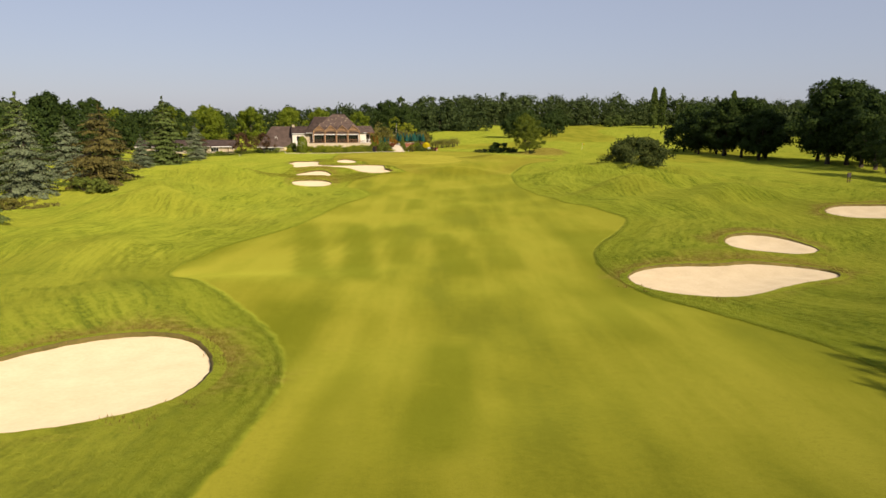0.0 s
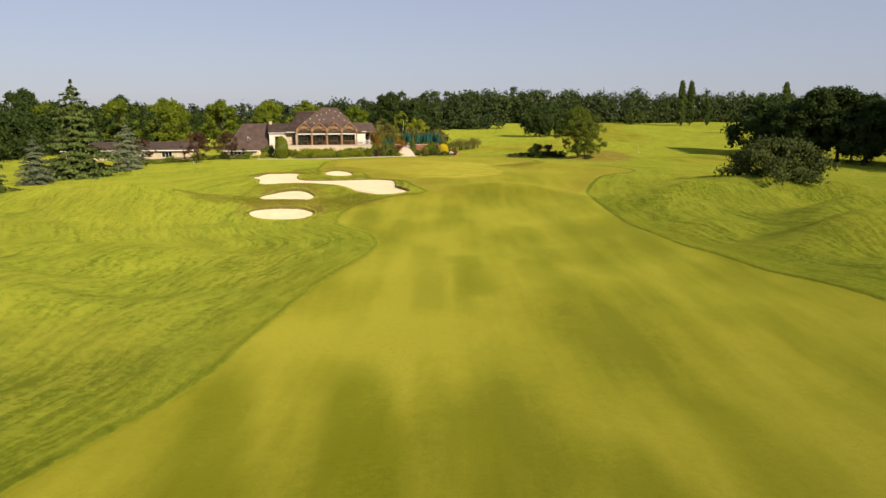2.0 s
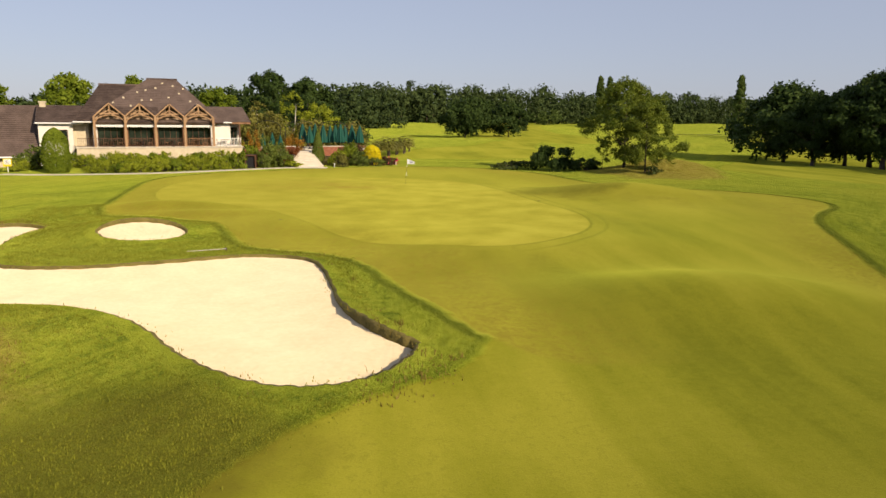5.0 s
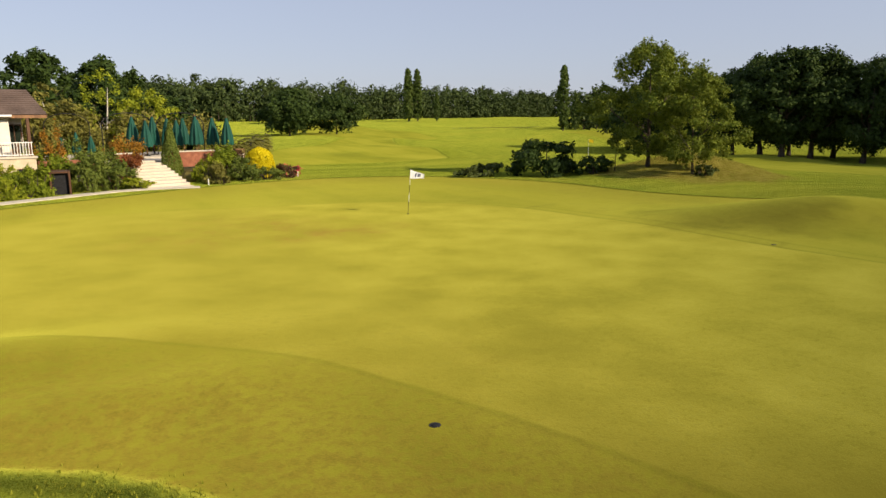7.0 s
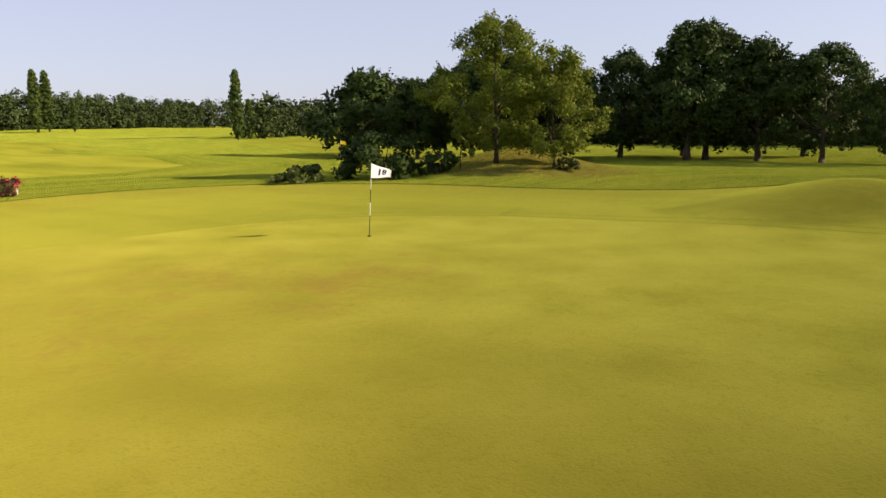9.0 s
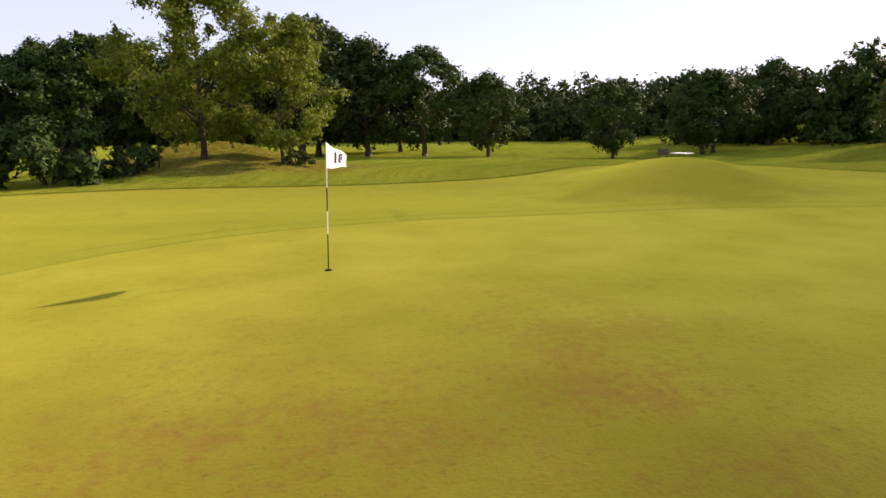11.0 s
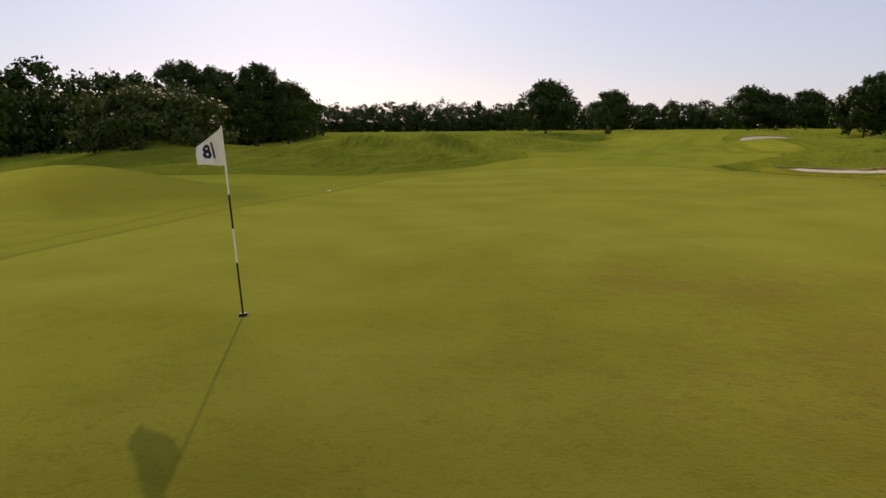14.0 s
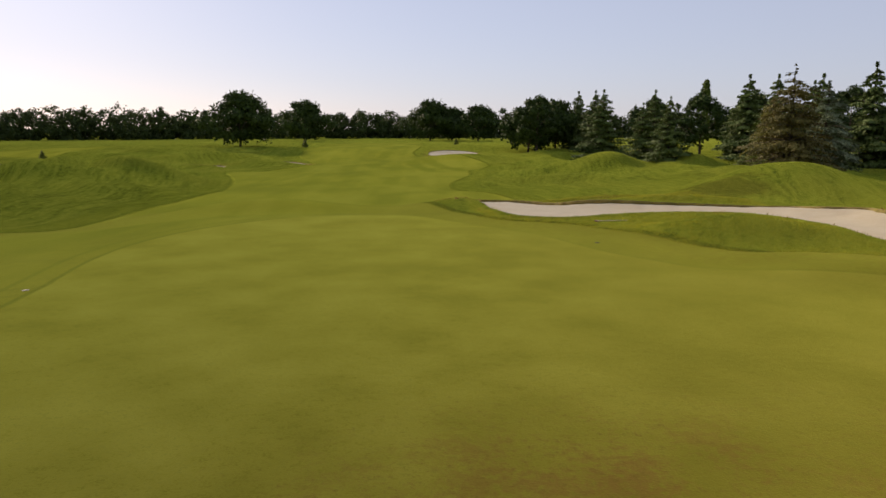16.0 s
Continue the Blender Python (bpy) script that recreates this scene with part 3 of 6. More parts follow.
STRIPS = [  # from, to, half width, how much
    ((-3.6, -128), (-9.6, -98), 1.3, 0.9), ((-0.6, -128), (-4.6, -97), 1.3, 1.0), ((4.2, -153), (4.9, -138), 1.2, 0.9), ((1.6, -120), (-0.4, -102), 1.0, 0.6),
    ((6.2, -124), (3.6, -104), 1.3, 0.8), ((9.8, -122), (8.0, -100), 1.2, 0.55), ((1.2, -156), (1.0, -143), 0.9, 0.5), ((13.8, -140), (13.6, -126), 1.3, 0.45),
    ((-1.6, -92), (-2.4, -70), 1.1, 0.5), ((1.0, -88), (0.2, -74), 1.2, 0.75), ((5.6, -88), (5.0, -76), 1.4, 0.6), ((9.5, -84), (9.0, -60), 1.5, 0.45), ((7.0, -72), (6.0, -62), 1.2, 0.4),
    ((-11.5, -88), (-10.5, -62), 4.5, 0.6), ((-17, -124), (-15, -96), 3.6, 0.8), ((-2.6, -150), (-3.4, -132), 1.8, 0.9), ((19, -134), (18, -100), 4.0, 0.8), ((19.5, -75), (19.5, -40), 3.0, 0.75)]
WORN = [(-2.6, -3.0, 2.4, 1.7, 0.8), (-5.2, -3.6, 3.4, 2.6, 1.0), (-6.6, -0.4, 3.0, 2.6, 0.95), (-4.0, 0.6, 2.2, 1.6, 0.6), (-9.5, -2.0, 4.6, 4.6, 0.7), (-8.0, 2.6, 4.0, 2.4, 0.6), (-9.0, -18.5, 4.0, 2.4, 0.2)]


def spread(lo, hi, cell, grow, reach):
    """Lines evenly spaced from lo to hi and ever wider beyond."""
    mid = list(np.arange(lo, hi + 1e-6, cell))
    up, s = [mid[-1]], cell
    while up[-1] < reach:
        s *= grow
        up.append(up[-1] + s)
    down, s = [mid[0]], cell
    while down[-1] > -reach:
        s *= grow
        down.append(down[-1] - s)
    return np.array(down[:0:-1] + mid + up[1:])


def build_ground():
    gx, gy = spread(-60, 60, 0.6, 1.12, 2400), spread(-176, 40, 0.6, 1.12, 2400)
    X, Y = (q.ravel() for q in np.meshgrid(gx, gy))
    hole = np.full(X.shape, -1e9)
    for o in OUTLINES:
        c, r = o.mean(0), np.abs(o - o.mean(0)).max() + 4
        near = np.where((abs(X - c[0]) < r) & (abs(Y - c[1]) < r))[0]
        d = inside_by(X[near], Y[near], o)
        gxx = (inside_by(X[near] + 0.02, Y[near], o) - d) / 0.02
        gyy = (inside_by(X[near], Y[near] + 0.02, o) - d) / 0.02
        snap = abs(d) < 0.36
        k = near[snap]
        X[k] -= d[snap] * gxx[snap]
        Y[k] -= d[snap] * gyy[snap]
        hole[near] = np.maximum(hole[near], np.where(snap, 0.0, d))
    Z = lie(X, Y)
    w = len(gx)
    quads = (np.arange(len(gy) - 1)[:, None] * w + np.arange(w - 1)[None]).ravel()
    quads = np.stack([quads, quads + 1, quads + w + 1, quads + w], 1)
    quads = quads[hole[quads].max(1) < 0.05]
    me = bpy.data.meshes.new("ground")
    me.from_pydata(np.stack([X, Y, Z], 1).tolist(), [], quads.tolist())
    me.materials.append(TURF)
    me.shade_smooth()
    near = (abs(X) < 150) & (Y > -330) & (Y < 150)
    for name, o in (("fairway", FAIRWAY), ("apron", APRON), ("green", GREENLINE)):
        d = np.full(X.shape, -30.0)
        d[near] = inside_by(X[near], Y[near], o)
        if name == "fairway":  # other fairways, far off
            for line, half in (((60, 150), (130, 520)), 17), (((60, 20), (150, 160)), 12), (((14, 50), (60, 150)), 9), (((70, -170), (120, -60)), 12):
                (ax, ay), (bx, by) = line
                t = np.clip(((X - ax) * (bx - ax) + (Y - ay) * (by - ay)) / ((bx - ax) ** 2 + (by - ay) ** 2), 0, 1)
                d = np.maximum(d, half + 4 * np.sin(Y / 23) - np.hypot(X - ax - t * (bx - ax), Y - ay - t * (by - ay)))
        at = me.attributes.new(name, 'FLOAT', 'POINT')
        at.data.foreach_set("value", d.astype(np.float32))
    dry = 1.5 * np.exp(-(((X - 27.5) / 7) ** 2 + ((Y - 9.0) / 7) ** 2) ** 1.5)
    for o, spec in zip(OUTLINES, BUNKERS):
        c = o.mean(0)
        if spec[0] in ("middle_bunker", "front_bunker", "fairway_bunker", "kidney_bunker", "upper_bunker", "side_bunker"):
            k = np.where((abs(X - c[0]) < 14) & (abs(Y - c[1]) < 14))[0]
            d = -inside_by(X[k], Y[k], o)
            dry[k] = np.maximum(dry[k], 1.25 * np.exp(-np.clip(d, 0, 9) / 2.1) * (0.45 + 0.55 * ss(-3, 3, (Y[k] - c[1]))))
    # lusher strips that one mower left in the fairway, and the worn part of the green
    # east rough returns less sunlight; that dimming is painted in as base darkening
    lush_and_shade = 0.3 * ss(17, 24, X) * ss(-260, -200, Y) * (1 - ss(-40, -20, Y))
    for (ax, ay), (bx, by), half, amount in STRIPS:
        t = np.clip((Y - ay) / (by - ay), 0, 1)
        ends = ss(0, 0.12, (Y - ay) / (by - ay)) * (1 - ss(0.85, 1.0, (Y - ay) / (by - ay)))
        lush_and_shade = np.maximum(lush_and_shade, amount * ends * (1 - ss(0.6 * half, 1.2 * half, abs(X - ax - t * (bx - ax)))))
    wear = np.zeros(X.shape)
    for wx, wy, ra, rb, amount in WORN:
        wear = np.maximum(wear, amount * np.exp(-1.2 * (((X - wx) / ra) ** 2 + ((Y - wy) / rb) ** 2)))
    for name, value in (("dry", dry), ("lush_and_shade", lush_and_shade), ("wear", wear)):
        at = me.attributes.new(name, 'FLOAT', 'POINT')
        at.data.foreach_set("value", value.astype(np.float32))
    return tagged(new("ground", me), "rolling mown golf turf, fairway, green and rough, yellow-green", "ground", kind="structure")


build_ground()


def bunker(name, label, depth, lip, outline):
    """Sand in a hollow, with a turf lip all round, highest on its far bank."""
    n = len(outline)
    c = outline.mean(0)
    z = lie(outline[:, 0], outline[:, 1])
    root = holder(name, Matrix.Translation((c[0], c[1], 0)), label, "bunker", "sand bunkers")
    A = np.c_[outline - c, np.ones(n)]
    tilt = np.linalg.lstsq(A, z, rcond=None)[0]
    north = np.clip((outline[:, 1] - c[1]) / (np.ptp(outline[:, 1]) * 0.5), -1, 1)
    drop = 0.045 + 0.7 * lip * ss(-0.2, 0.9, north) + 0.012 * np.sin(np.arange(n) * 1.7)
    if name == "large_bunker":  # a cut face on its far side too
        drop = drop + 0.22 * ss(0.1, 0.6, -north)
    # sand: the outline, let in below the turf, pulled towards the middle ring by ring
    seg = np.roll(outline, -1, 0) - np.roll(outline, 1, 0)
    out = np.stack([seg[:, 1], -seg[:, 0]], 1) / np.linalg.norm(seg, axis=1)[:, None]
    if inside_by(*(outline[:1] + 0.05 * out[:1]).T, outline)[0] > 0:
        out = -out
    sand_edge = np.c_[outline + 0.12 * out - c, z - drop]
    bm = bmesh.new()
    vs = [bm.verts.new(p) for p in sand_edge]
    bm.faces.new(vs)
    bmesh.ops.triangulate(bm, faces=bm.faces[:])
    for _ in range(3):
        bmesh.ops.subdivide_edges(bm, edges=[q for q in bm.edges if q.calc_length() > 1.2], cuts=1)
        bmesh.ops.triangulate(bm, faces=bm.faces[:])
    co = np.array([q.co[:] for q in bm.verts])
    d = np.clip(inside_by(co[:, 0] + c[0], co[:, 1] + c[1], outline), 0, 3)
    plane = co[:, 0] * tilt[0] + co[:, 1] * tilt[1] + tilt[2]
    w = ss(0, 1.6, d)
    ripple = 0.025 * np.sin(co[:, 0] * 3.1 + 1.3 * np.sin(co[:, 1] * 1.7)) * w
    for q, zz in zip(bm.verts, (1 - w) * co[:, 2] + w * (plane - 0.14 - depth * ss(0, 3, d)) + ripple):
        q.co.z = zz
    bmesh.ops.recalc_face_normals(bm, faces=bm.faces[:])
    if sum(q.normal.z for q in bm.faces) < 0:
        bmesh.ops.reverse_faces(bm, faces=bm.faces[:])
    me = bpy.data.meshes.new("sand")
    bm.to_mesh(me)
    bm.free()
    me.materials.append(SAND)
    me.shade_smooth()
    sand = new("sand", me)
    sand.parent = root
    # lip: turf collar that overhangs the sand
    k = np.arange(n)
    rag = 0.03 * np.sin(k * 2.3) + 0.02 * np.sin(k * 5.1)
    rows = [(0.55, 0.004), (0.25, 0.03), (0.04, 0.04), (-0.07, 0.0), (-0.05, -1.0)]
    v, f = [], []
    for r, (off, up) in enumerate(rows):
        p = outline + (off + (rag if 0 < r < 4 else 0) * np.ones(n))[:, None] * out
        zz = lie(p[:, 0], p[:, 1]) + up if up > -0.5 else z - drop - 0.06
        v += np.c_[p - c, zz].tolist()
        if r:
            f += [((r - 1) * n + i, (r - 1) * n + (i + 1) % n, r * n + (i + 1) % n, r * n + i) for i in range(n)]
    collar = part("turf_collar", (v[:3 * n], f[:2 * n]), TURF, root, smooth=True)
    for key, value in (("fairway", -5.0), ("apron", -5.0), ("green", -5.0), ("dry", 0.15), ("lush_and_shade", 0.0), ("wear", 0.0)):
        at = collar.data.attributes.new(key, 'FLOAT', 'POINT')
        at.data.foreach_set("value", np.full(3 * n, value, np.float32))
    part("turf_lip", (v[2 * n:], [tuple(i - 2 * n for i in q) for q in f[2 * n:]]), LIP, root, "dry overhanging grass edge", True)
    return root


for (name, label, depth, lip, _), o in zip(BUNKERS, OUTLINES):
    bunker(name, label, depth, lip, o)

# water in the hollow beyond the far fairway
lake = [(153 + 34 * math.cos(g) * (1 + 0.12 * math.sin(3 * g)), 240 + 15 * math.sin(g) * (1 + 0.15 * math.cos(2 * g))) for g in np.linspace(0, 2 * math.pi, 48, endpoint=False)]
lz = -0.12
tagged(new("lake_water", mesh_of("lake_water", *slab([(x, y, lz) for x, y in lake], 0.4), WATER)), "still dark lake with sky reflected", "water", kind="structure")


# ---- plants ----
def leaves(centres, size, r, flat=0.0, droop=0.0, out=None):
    """Small leaves or sprays at the given places: narrow three-cornered blades."""
    k = len(centres)
    n = r.normal(size=(k, 3))
    if out is not None:  # foliage faces outwards, more or less
        n = n * 0.55 + out * 1.1
        n[:, 2] += flat * 0.5
    else:
        n[:, 2] = np.abs(n[:, 2]) + flat
    n /= np.linalg.norm(n, axis=1)[:, None]
    t = np.cross(n, r.normal(size=(k, 3)))
    t /= np.linalg.norm(t, axis=1)[:, None] + 1e-9
    s = np.cross(n, t)
    size = size * (0.6 + 0.8 * r.random(k))[:, None]
    c = np.asarray(centres)
    tip = np.array([0, 0, -droop])
    v = np.stack([c - t * size * 0.5 - s * size * 0.44, c - t * size * 0.5 + s * size * 0.44, c + t * size * 0.8 + tip * size], 1).reshape(-1, 3)
    i = np.arange(k) * 3
    return v, np.stack([i, i + 1, i + 2], 1).tolist()


def crown(r, count, clumps, radius, height, base, lump=0.32, shape=1.0, skirt=0.0, dome=False):
    """Leaf places for a crown: clumps of uneven size on a rounded envelope, with gaps between."""
    g = r.random(clumps) * 2 * math.pi
    u = r.random(clumps) ** 0.85 * 0.98 + 0.01
    prof = np.sin(np.pi * np.clip(u, 0, 1) ** shape) ** 0.6
    if dome:
        u = u * 0.86
        prof = np.sqrt(1 - u ** 2) ** 1.1
    wav = 1 + 0.25 * np.sin(3 * g + 5 * u) + 0.2 * np.sin(5 * g - 7 * u)
    rad = radius * prof * wav * (0.45 + 0.55 * r.random(clumps) ** 0.5)
    c = np.stack([rad * np.cos(g), rad * np.sin(g), base + u * height - skirt * rad], 1)
    size = radius * lump * (0.55 + 0.7 * r.random(clumps))
    pick = r.choice(clumps, count, p=size ** 2 / (size ** 2).sum())
    d = r.normal(size=(count, 3))
    d /= np.linalg.norm(d, axis=1)[:, None]
    d[:, 2] = np.where(r.random(count) < 0.6, np.abs(d[:, 2]), d[:, 2])
    pts = c[pick] + d * (size[pick] * (0.3 + 0.42 * np.minimum(np.abs(r.normal(size=count)), 1.5)))[:, None] * (1, 1, 0.85)
    # some leaves sit on shoots that stand out of the clumps and make the outline ragged
    shoots = clumps * 4
    home = r.integers(0, clumps, shoots)
    way = c[home] - (0, 0, base + 0.3 * height)
    way = way / (np.linalg.norm(way, axis=1)[:, None] + 1e-9) + r.normal(0, 0.55, (shoots, 3)) + (0, 0, 0.35)
    way = way / np.linalg.norm(way, axis=1)[:, None] * (size[home] * (0.72 + 0.3 * r.random(shoots)))[:, None]
    k = int(count * 0.25)
    on = r.integers(0, shoots, k)
    pts[:k] = c[home[on]] + way[on] * (0.35 + 0.75 * r.random(k) ** 1.4)[:, None] + r.normal(0, 0.07, (k, 3)) * size[home[on]][:, None]
    whole = (pts - (0, 0, base + 0.4 * height)) / (radius, radius, 0.6 * height)
    out = d + 0.5 * whole
    return pts, out / (np.linalg.norm(out, axis=1)[:, None] + 1e-9)


def limbs(r, height, girth, first, spread_r, boughs=7, lean=0.0):
    """A tapered trunk with roots flaring at the foot, and boughs that fork into the crown."""
    x = lean * height
    trunk = tube([(0, 0, -0.5), (0, 0, 0.15), (0.06 * girth + 0.1 * x, 0, first * 0.6), (0.35 * x, 0.1 * girth, first), (0.8 * x, 0.25 * girth, height * 0.6), (x, 0.1, height * 0.85)],
                 [girth * 1.0, girth * 0.72, girth * 0.52, girth * 0.46, girth * 0.26, girth * 0.05], 10)
    pieces = [trunk]
    for k in range(boughs):
        g = 2 * math.pi * (k + 0.7 * r.random()) / boughs
        z0 = first + (height * 0.5 - first) * (k / boughs) * 0.9
        L = spread_r * (0.55 + 0.4 * r.random())
        w = girth * (0.26 - 0.012 * k)
        x0 = 0.35 * x
        p = [(x0, 0, z0), (x0 + 0.35 * L * math.cos(g), 0.35 * L * math.sin(g), z0 + 0.22 * L + 0.2), (x0 + 0.7 * L * math.cos(g + 0.15), 0.7 * L * math.sin(g + 0.15), z0 + 0.55 * L), (x0 + L * math.cos(g), L * math.sin(g), z0 + 0.8 * L)]
        pieces.append(tube(p, [w, w * 0.7, w * 0.45, w * 0.12], 6))
        q = Vector(p[2])
        pieces.append(tube([q, q + Vector((0.3 * L * math.cos(g + 1), 0.3 * L * math.sin(g + 1), 0.25 * L))], [w * 0.4, w * 0.08], 5))
    return join(*pieces)


def broadleaf(name, label, seed, height, radius, first, girth, count, leaf, material, group="", clumps=70, lump=0.32, lean=0.0, shape=1.0, boughs=7, skirt=0.0, bark=None):
    r = np.random.default_rng(seed)
    root = holder(name, Matrix(), label, "tree", group)
    part("trunk", limbs(r, height, girth, first, radius, boughs, lean), bark or BARK, root, smooth=True)
    c, out = crown(r, count, clumps, radius, height - first * 0.8, first * 0.8, lump, shape, skirt)
    c[:, 0] += lean * c[:, 2] * 0.7
    part("crown", leaves(c, leaf, r, 0.3, 0.0, out), material, root)
    return root


def conifer(name, label, seed, height, radius, material, count=5200, leaf=0.34, droop=0.35, gap=0.9, power=0.9, foot=0.2):
    """A spire with tiers of boughs, each carrying flat hanging sprays."""
    r = np.random.default_rng(seed)
    root = holder(name, Matrix(), label, "tree", "conifers")
    pieces = [tube([(0, 0, -0.4), (0, 0, height * 0.5), (0.05, 0, height)], [0.028 * height, 0.015 * height, 0.02], 8)]
    tiers = max(8, int(height / gap))
    spots = []
    for k in range(tiers):
        u = k / (tiers - 1)
        z = foot + (height - foot) * u
        R = radius * (1 - u) ** power * (0.78 + 0.4 * r.random()) + 0.12
        arms = int(6 + 5 * (1 - u))
        for a in range(arms):
            z = max(foot, foot + (height - foot) * u + r.normal() * 0.45 * gap)
            g = 2 * math.pi * (a + r.random() * 0.8) / arms
            L = R * (0.62 + 0.5 * r.random())
            tip = Vector((L * math.cos(g), L * math.sin(g), z - droop * L + 0.25 * L * (1 - droop)))
            pieces.append(tube([(0, 0, z), (0.5 * tip.x, 0.5 * tip.y, z + 0.08 * L), tuple(tip)], [0.010 * height * (1 - 0.8 * u), 0.02, 0.008], 4, False))
            m = max(4, int(count / tiers / arms * (L / (R + 1e-6)) * (0.06 + 1.85 * (1 - u))))
            s = r.random(m) ** 0.7
            wide = 0.26 * L * (1.15 - s) * r.normal(size=m)
            bend = z + 0.16 * L * s - (droop * L + 0.1 * L) * s ** 2
            spots.append(np.stack([s * L * math.cos(g) - wide * math.sin(g), s * L * math.sin(g) + wide * math.cos(g), bend - np.abs(wide) * 0.35 - 0.1 * r.random(m)], 1))
    part("trunk", join(*pieces), BARK, root, smooth=True)
    pts = np.concatenate(spots)
    out = 0.8 * pts * (1, 1, 0) / (np.linalg.norm(pts[:, :2], axis=1)[:, None] + 0.3) + (0, 0, 1.0)
    part("crown", leaves(pts, leaf, r, 0.3, 0.5, out), material, root)
    return root


def shrub(name, label, seed, rx, ry, h, material, count, leaf, group="", lump=0.35, clumps=26, category="bush"):
    """A low bush with its stems, dense to the ground."""
    r = np.random.default_rng(seed)
    root = holder(name, Matrix(), label, category, group)
    c, out = crown(r, count, clumps, 0.92, 1.0, 0.02, lump, 0.75, dome=True)
    c *= (rx, ry, h)
    c[:, 2] = np.abs(c[:, 2])
    part("foliage", leaves(c, leaf, r, 0.2, 0.0, out), material, root)
    stems = [tube([(0.1 * math.cos(g), 0.1 * math.sin(g), -0.15), (0.45 * rx * math.cos(g), 0.45 * ry * math.sin(g), 0.45 * h), (0.7 * rx * math.cos(g), 0.7 * ry * math.sin(g), 0.75 * h)], [0.05, 0.035, 0.012], 5) for g in np.linspace(0, 5.3, 6)]
    part("stems", join(*stems), BARK, root)
    return root


def topiary(name, label, seed, rx, h, material, count, leaf, form, category="bush"):
    """A clipped bush: a close skin of small leaves over a body of the given profile, with its stem."""
    r = np.random.default_rng(seed)
    root = holder(name, Matrix(), label, category)
    u, g = r.random(count), r.random(count) * 2 * math.pi
    prof = np.interp(u, *zip(*form)) * (1 + 0.05 * np.sin(3 * g + 9 * u) + 0.04 * np.sin(7 * g - 13 * u)) * (0.90 + 0.10 * r.random(count))
    pts = np.stack([rx * prof * np.cos(g), rx * prof * np.sin(g), h * u], 1)
    out = np.stack([np.cos(g), np.sin(g), 1.2 * (u - 0.45)], 1)
    part("foliage", leaves(pts, leaf, r, 0.2, 0.0, out), material, root)
    part("stem", tube([(0, 0, -0.15), (0, 0, 0.8 * h)], [0.07, 0.03], 6), BARK, root)
    return root


BALL = [(0.0, 0.55), (0.12, 0.8), (0.3, 0.98), (0.5, 1.0), (0.7, 0.9), (0.85, 0.68), (0.95, 0.38), (1.0, 0.05)]
COLUMN = [(0.0, 0.75), (0.1, 0.92), (0.35, 1.0), (0.6, 0.95), (0.8, 0.8), (0.92, 0.5), (1.0, 0.08)]
SPIRE = [(0.0, 0.85), (0.15, 1.0), (0.45, 0.8), (0.75, 0.42), (0.92, 0.15), (1.0, 0.02)]


def plant_at(root, x, y, turn=0.0, size=1.0, sink=0.0):
    root.matrix_world = Matrix.Translation((x, y, lie_at(x, y) - sink)) @ Matrix.Rotation(radians(turn), 4, 'Z') @ Matrix.Scale(size, 4)
    return root


def copy_at(root, x, y, turn, size=1.0, sink=0.0, label=""):
    ob = copy_thing(root, Matrix())
    plant_at(ob, x, y, turn, size, sink)
    return tagged(ob, label)


# row of oaks along the far side of the next hole
OAKS = [broadleaf("oak_tree", "spreading dark green oak with a short bare trunk", s, 20.5, 8.8, 3.4, 0.95, 17000, 0.48, OAK, "row of oaks", 150, 0.25, lean, 0.9)
        for s, lean in ((11, 0.0), (12, 0.05), (13, -0.04))]
ROW = [(107, 1, 16.5), (109, 10.5, 18), (106, 21, 21), (110, 19, 20.5), (110, 34, 17.5), (86, 62, 13.2), (90.5, 59, 14.2), (91.5, 54, 15.6), (88.5, 47.5, 16.2), (93, 45.5, 16.5), (95, 38, 14.8), (101, 47, 15), (103, 57, 14), (121, 26, 16), (124, 6, 15)]
for k, (x, y, h) in enumerate(ROW):
    if k < 3:
        plant_at(OAKS[k], x, y, 40 * k, h / 20.5)
    else:
        copy_at(OAKS[k % 3], x, y, 67 * k, h / 20.5)
copy_at(OAKS[1], 103.5, -9.3, 20, 0.60, label="slim leaning dark oak at the end of the row")
copy_at(OAKS[0], 96, -27.5, 80, 0.54, label="small round dark oak standing alone on the mown slope")
copy_at(OAKS[2], 106, -44.5, 140, 0.62, label="twin-trunked dark oak at the edge of the wood")
copy_at(OAKS[0], 108, -47, 10, 0.62, label="twin-trunked dark oak at the edge of the wood")
copy_at(OAKS[1], 121, -62, 200, 0.7)
for k, (x, y, s) in enumerate(((89, -97, 0.74), (84.5, -101, 0.68), (80, -106, 0.72), (75.5, -110, 0.55))):
    copy_at(OAKS[k % 3], x, y, 50 * k, s, label="broad dark oak at the corner of the wood")

# maples between the greens
plant_at(broadleaf("maple_tree", "tall light green maple with an open airy crown", 21, 9.3, 4.0, 1.4, 0.30, 36000, 0.135, MAPLE, "pair of maples", 150, 0.22, 0.0, 0.8, 9), 24.4, 10.0, 30, 0.93)
plant_at(broadleaf("maple_tree", "smaller light green maple with low forking boughs", 22, 7.2, 2.9, 0.9, 0.17, 17000, 0.125, MAPLE, "pair of maples", 100, 0.22, 0.03, 0.75, 8), 25.0, 6.2, 80)
plant_at(broadleaf("sapling", "thin sapling with sparse leaves on bare soil", 23, 2.6, 0.9, 0.5, 0.06, 260, 0.2, MAPLE, "", 16, 0.3, 0.05, 0.9, 4), 22.6, 11.6, 10)
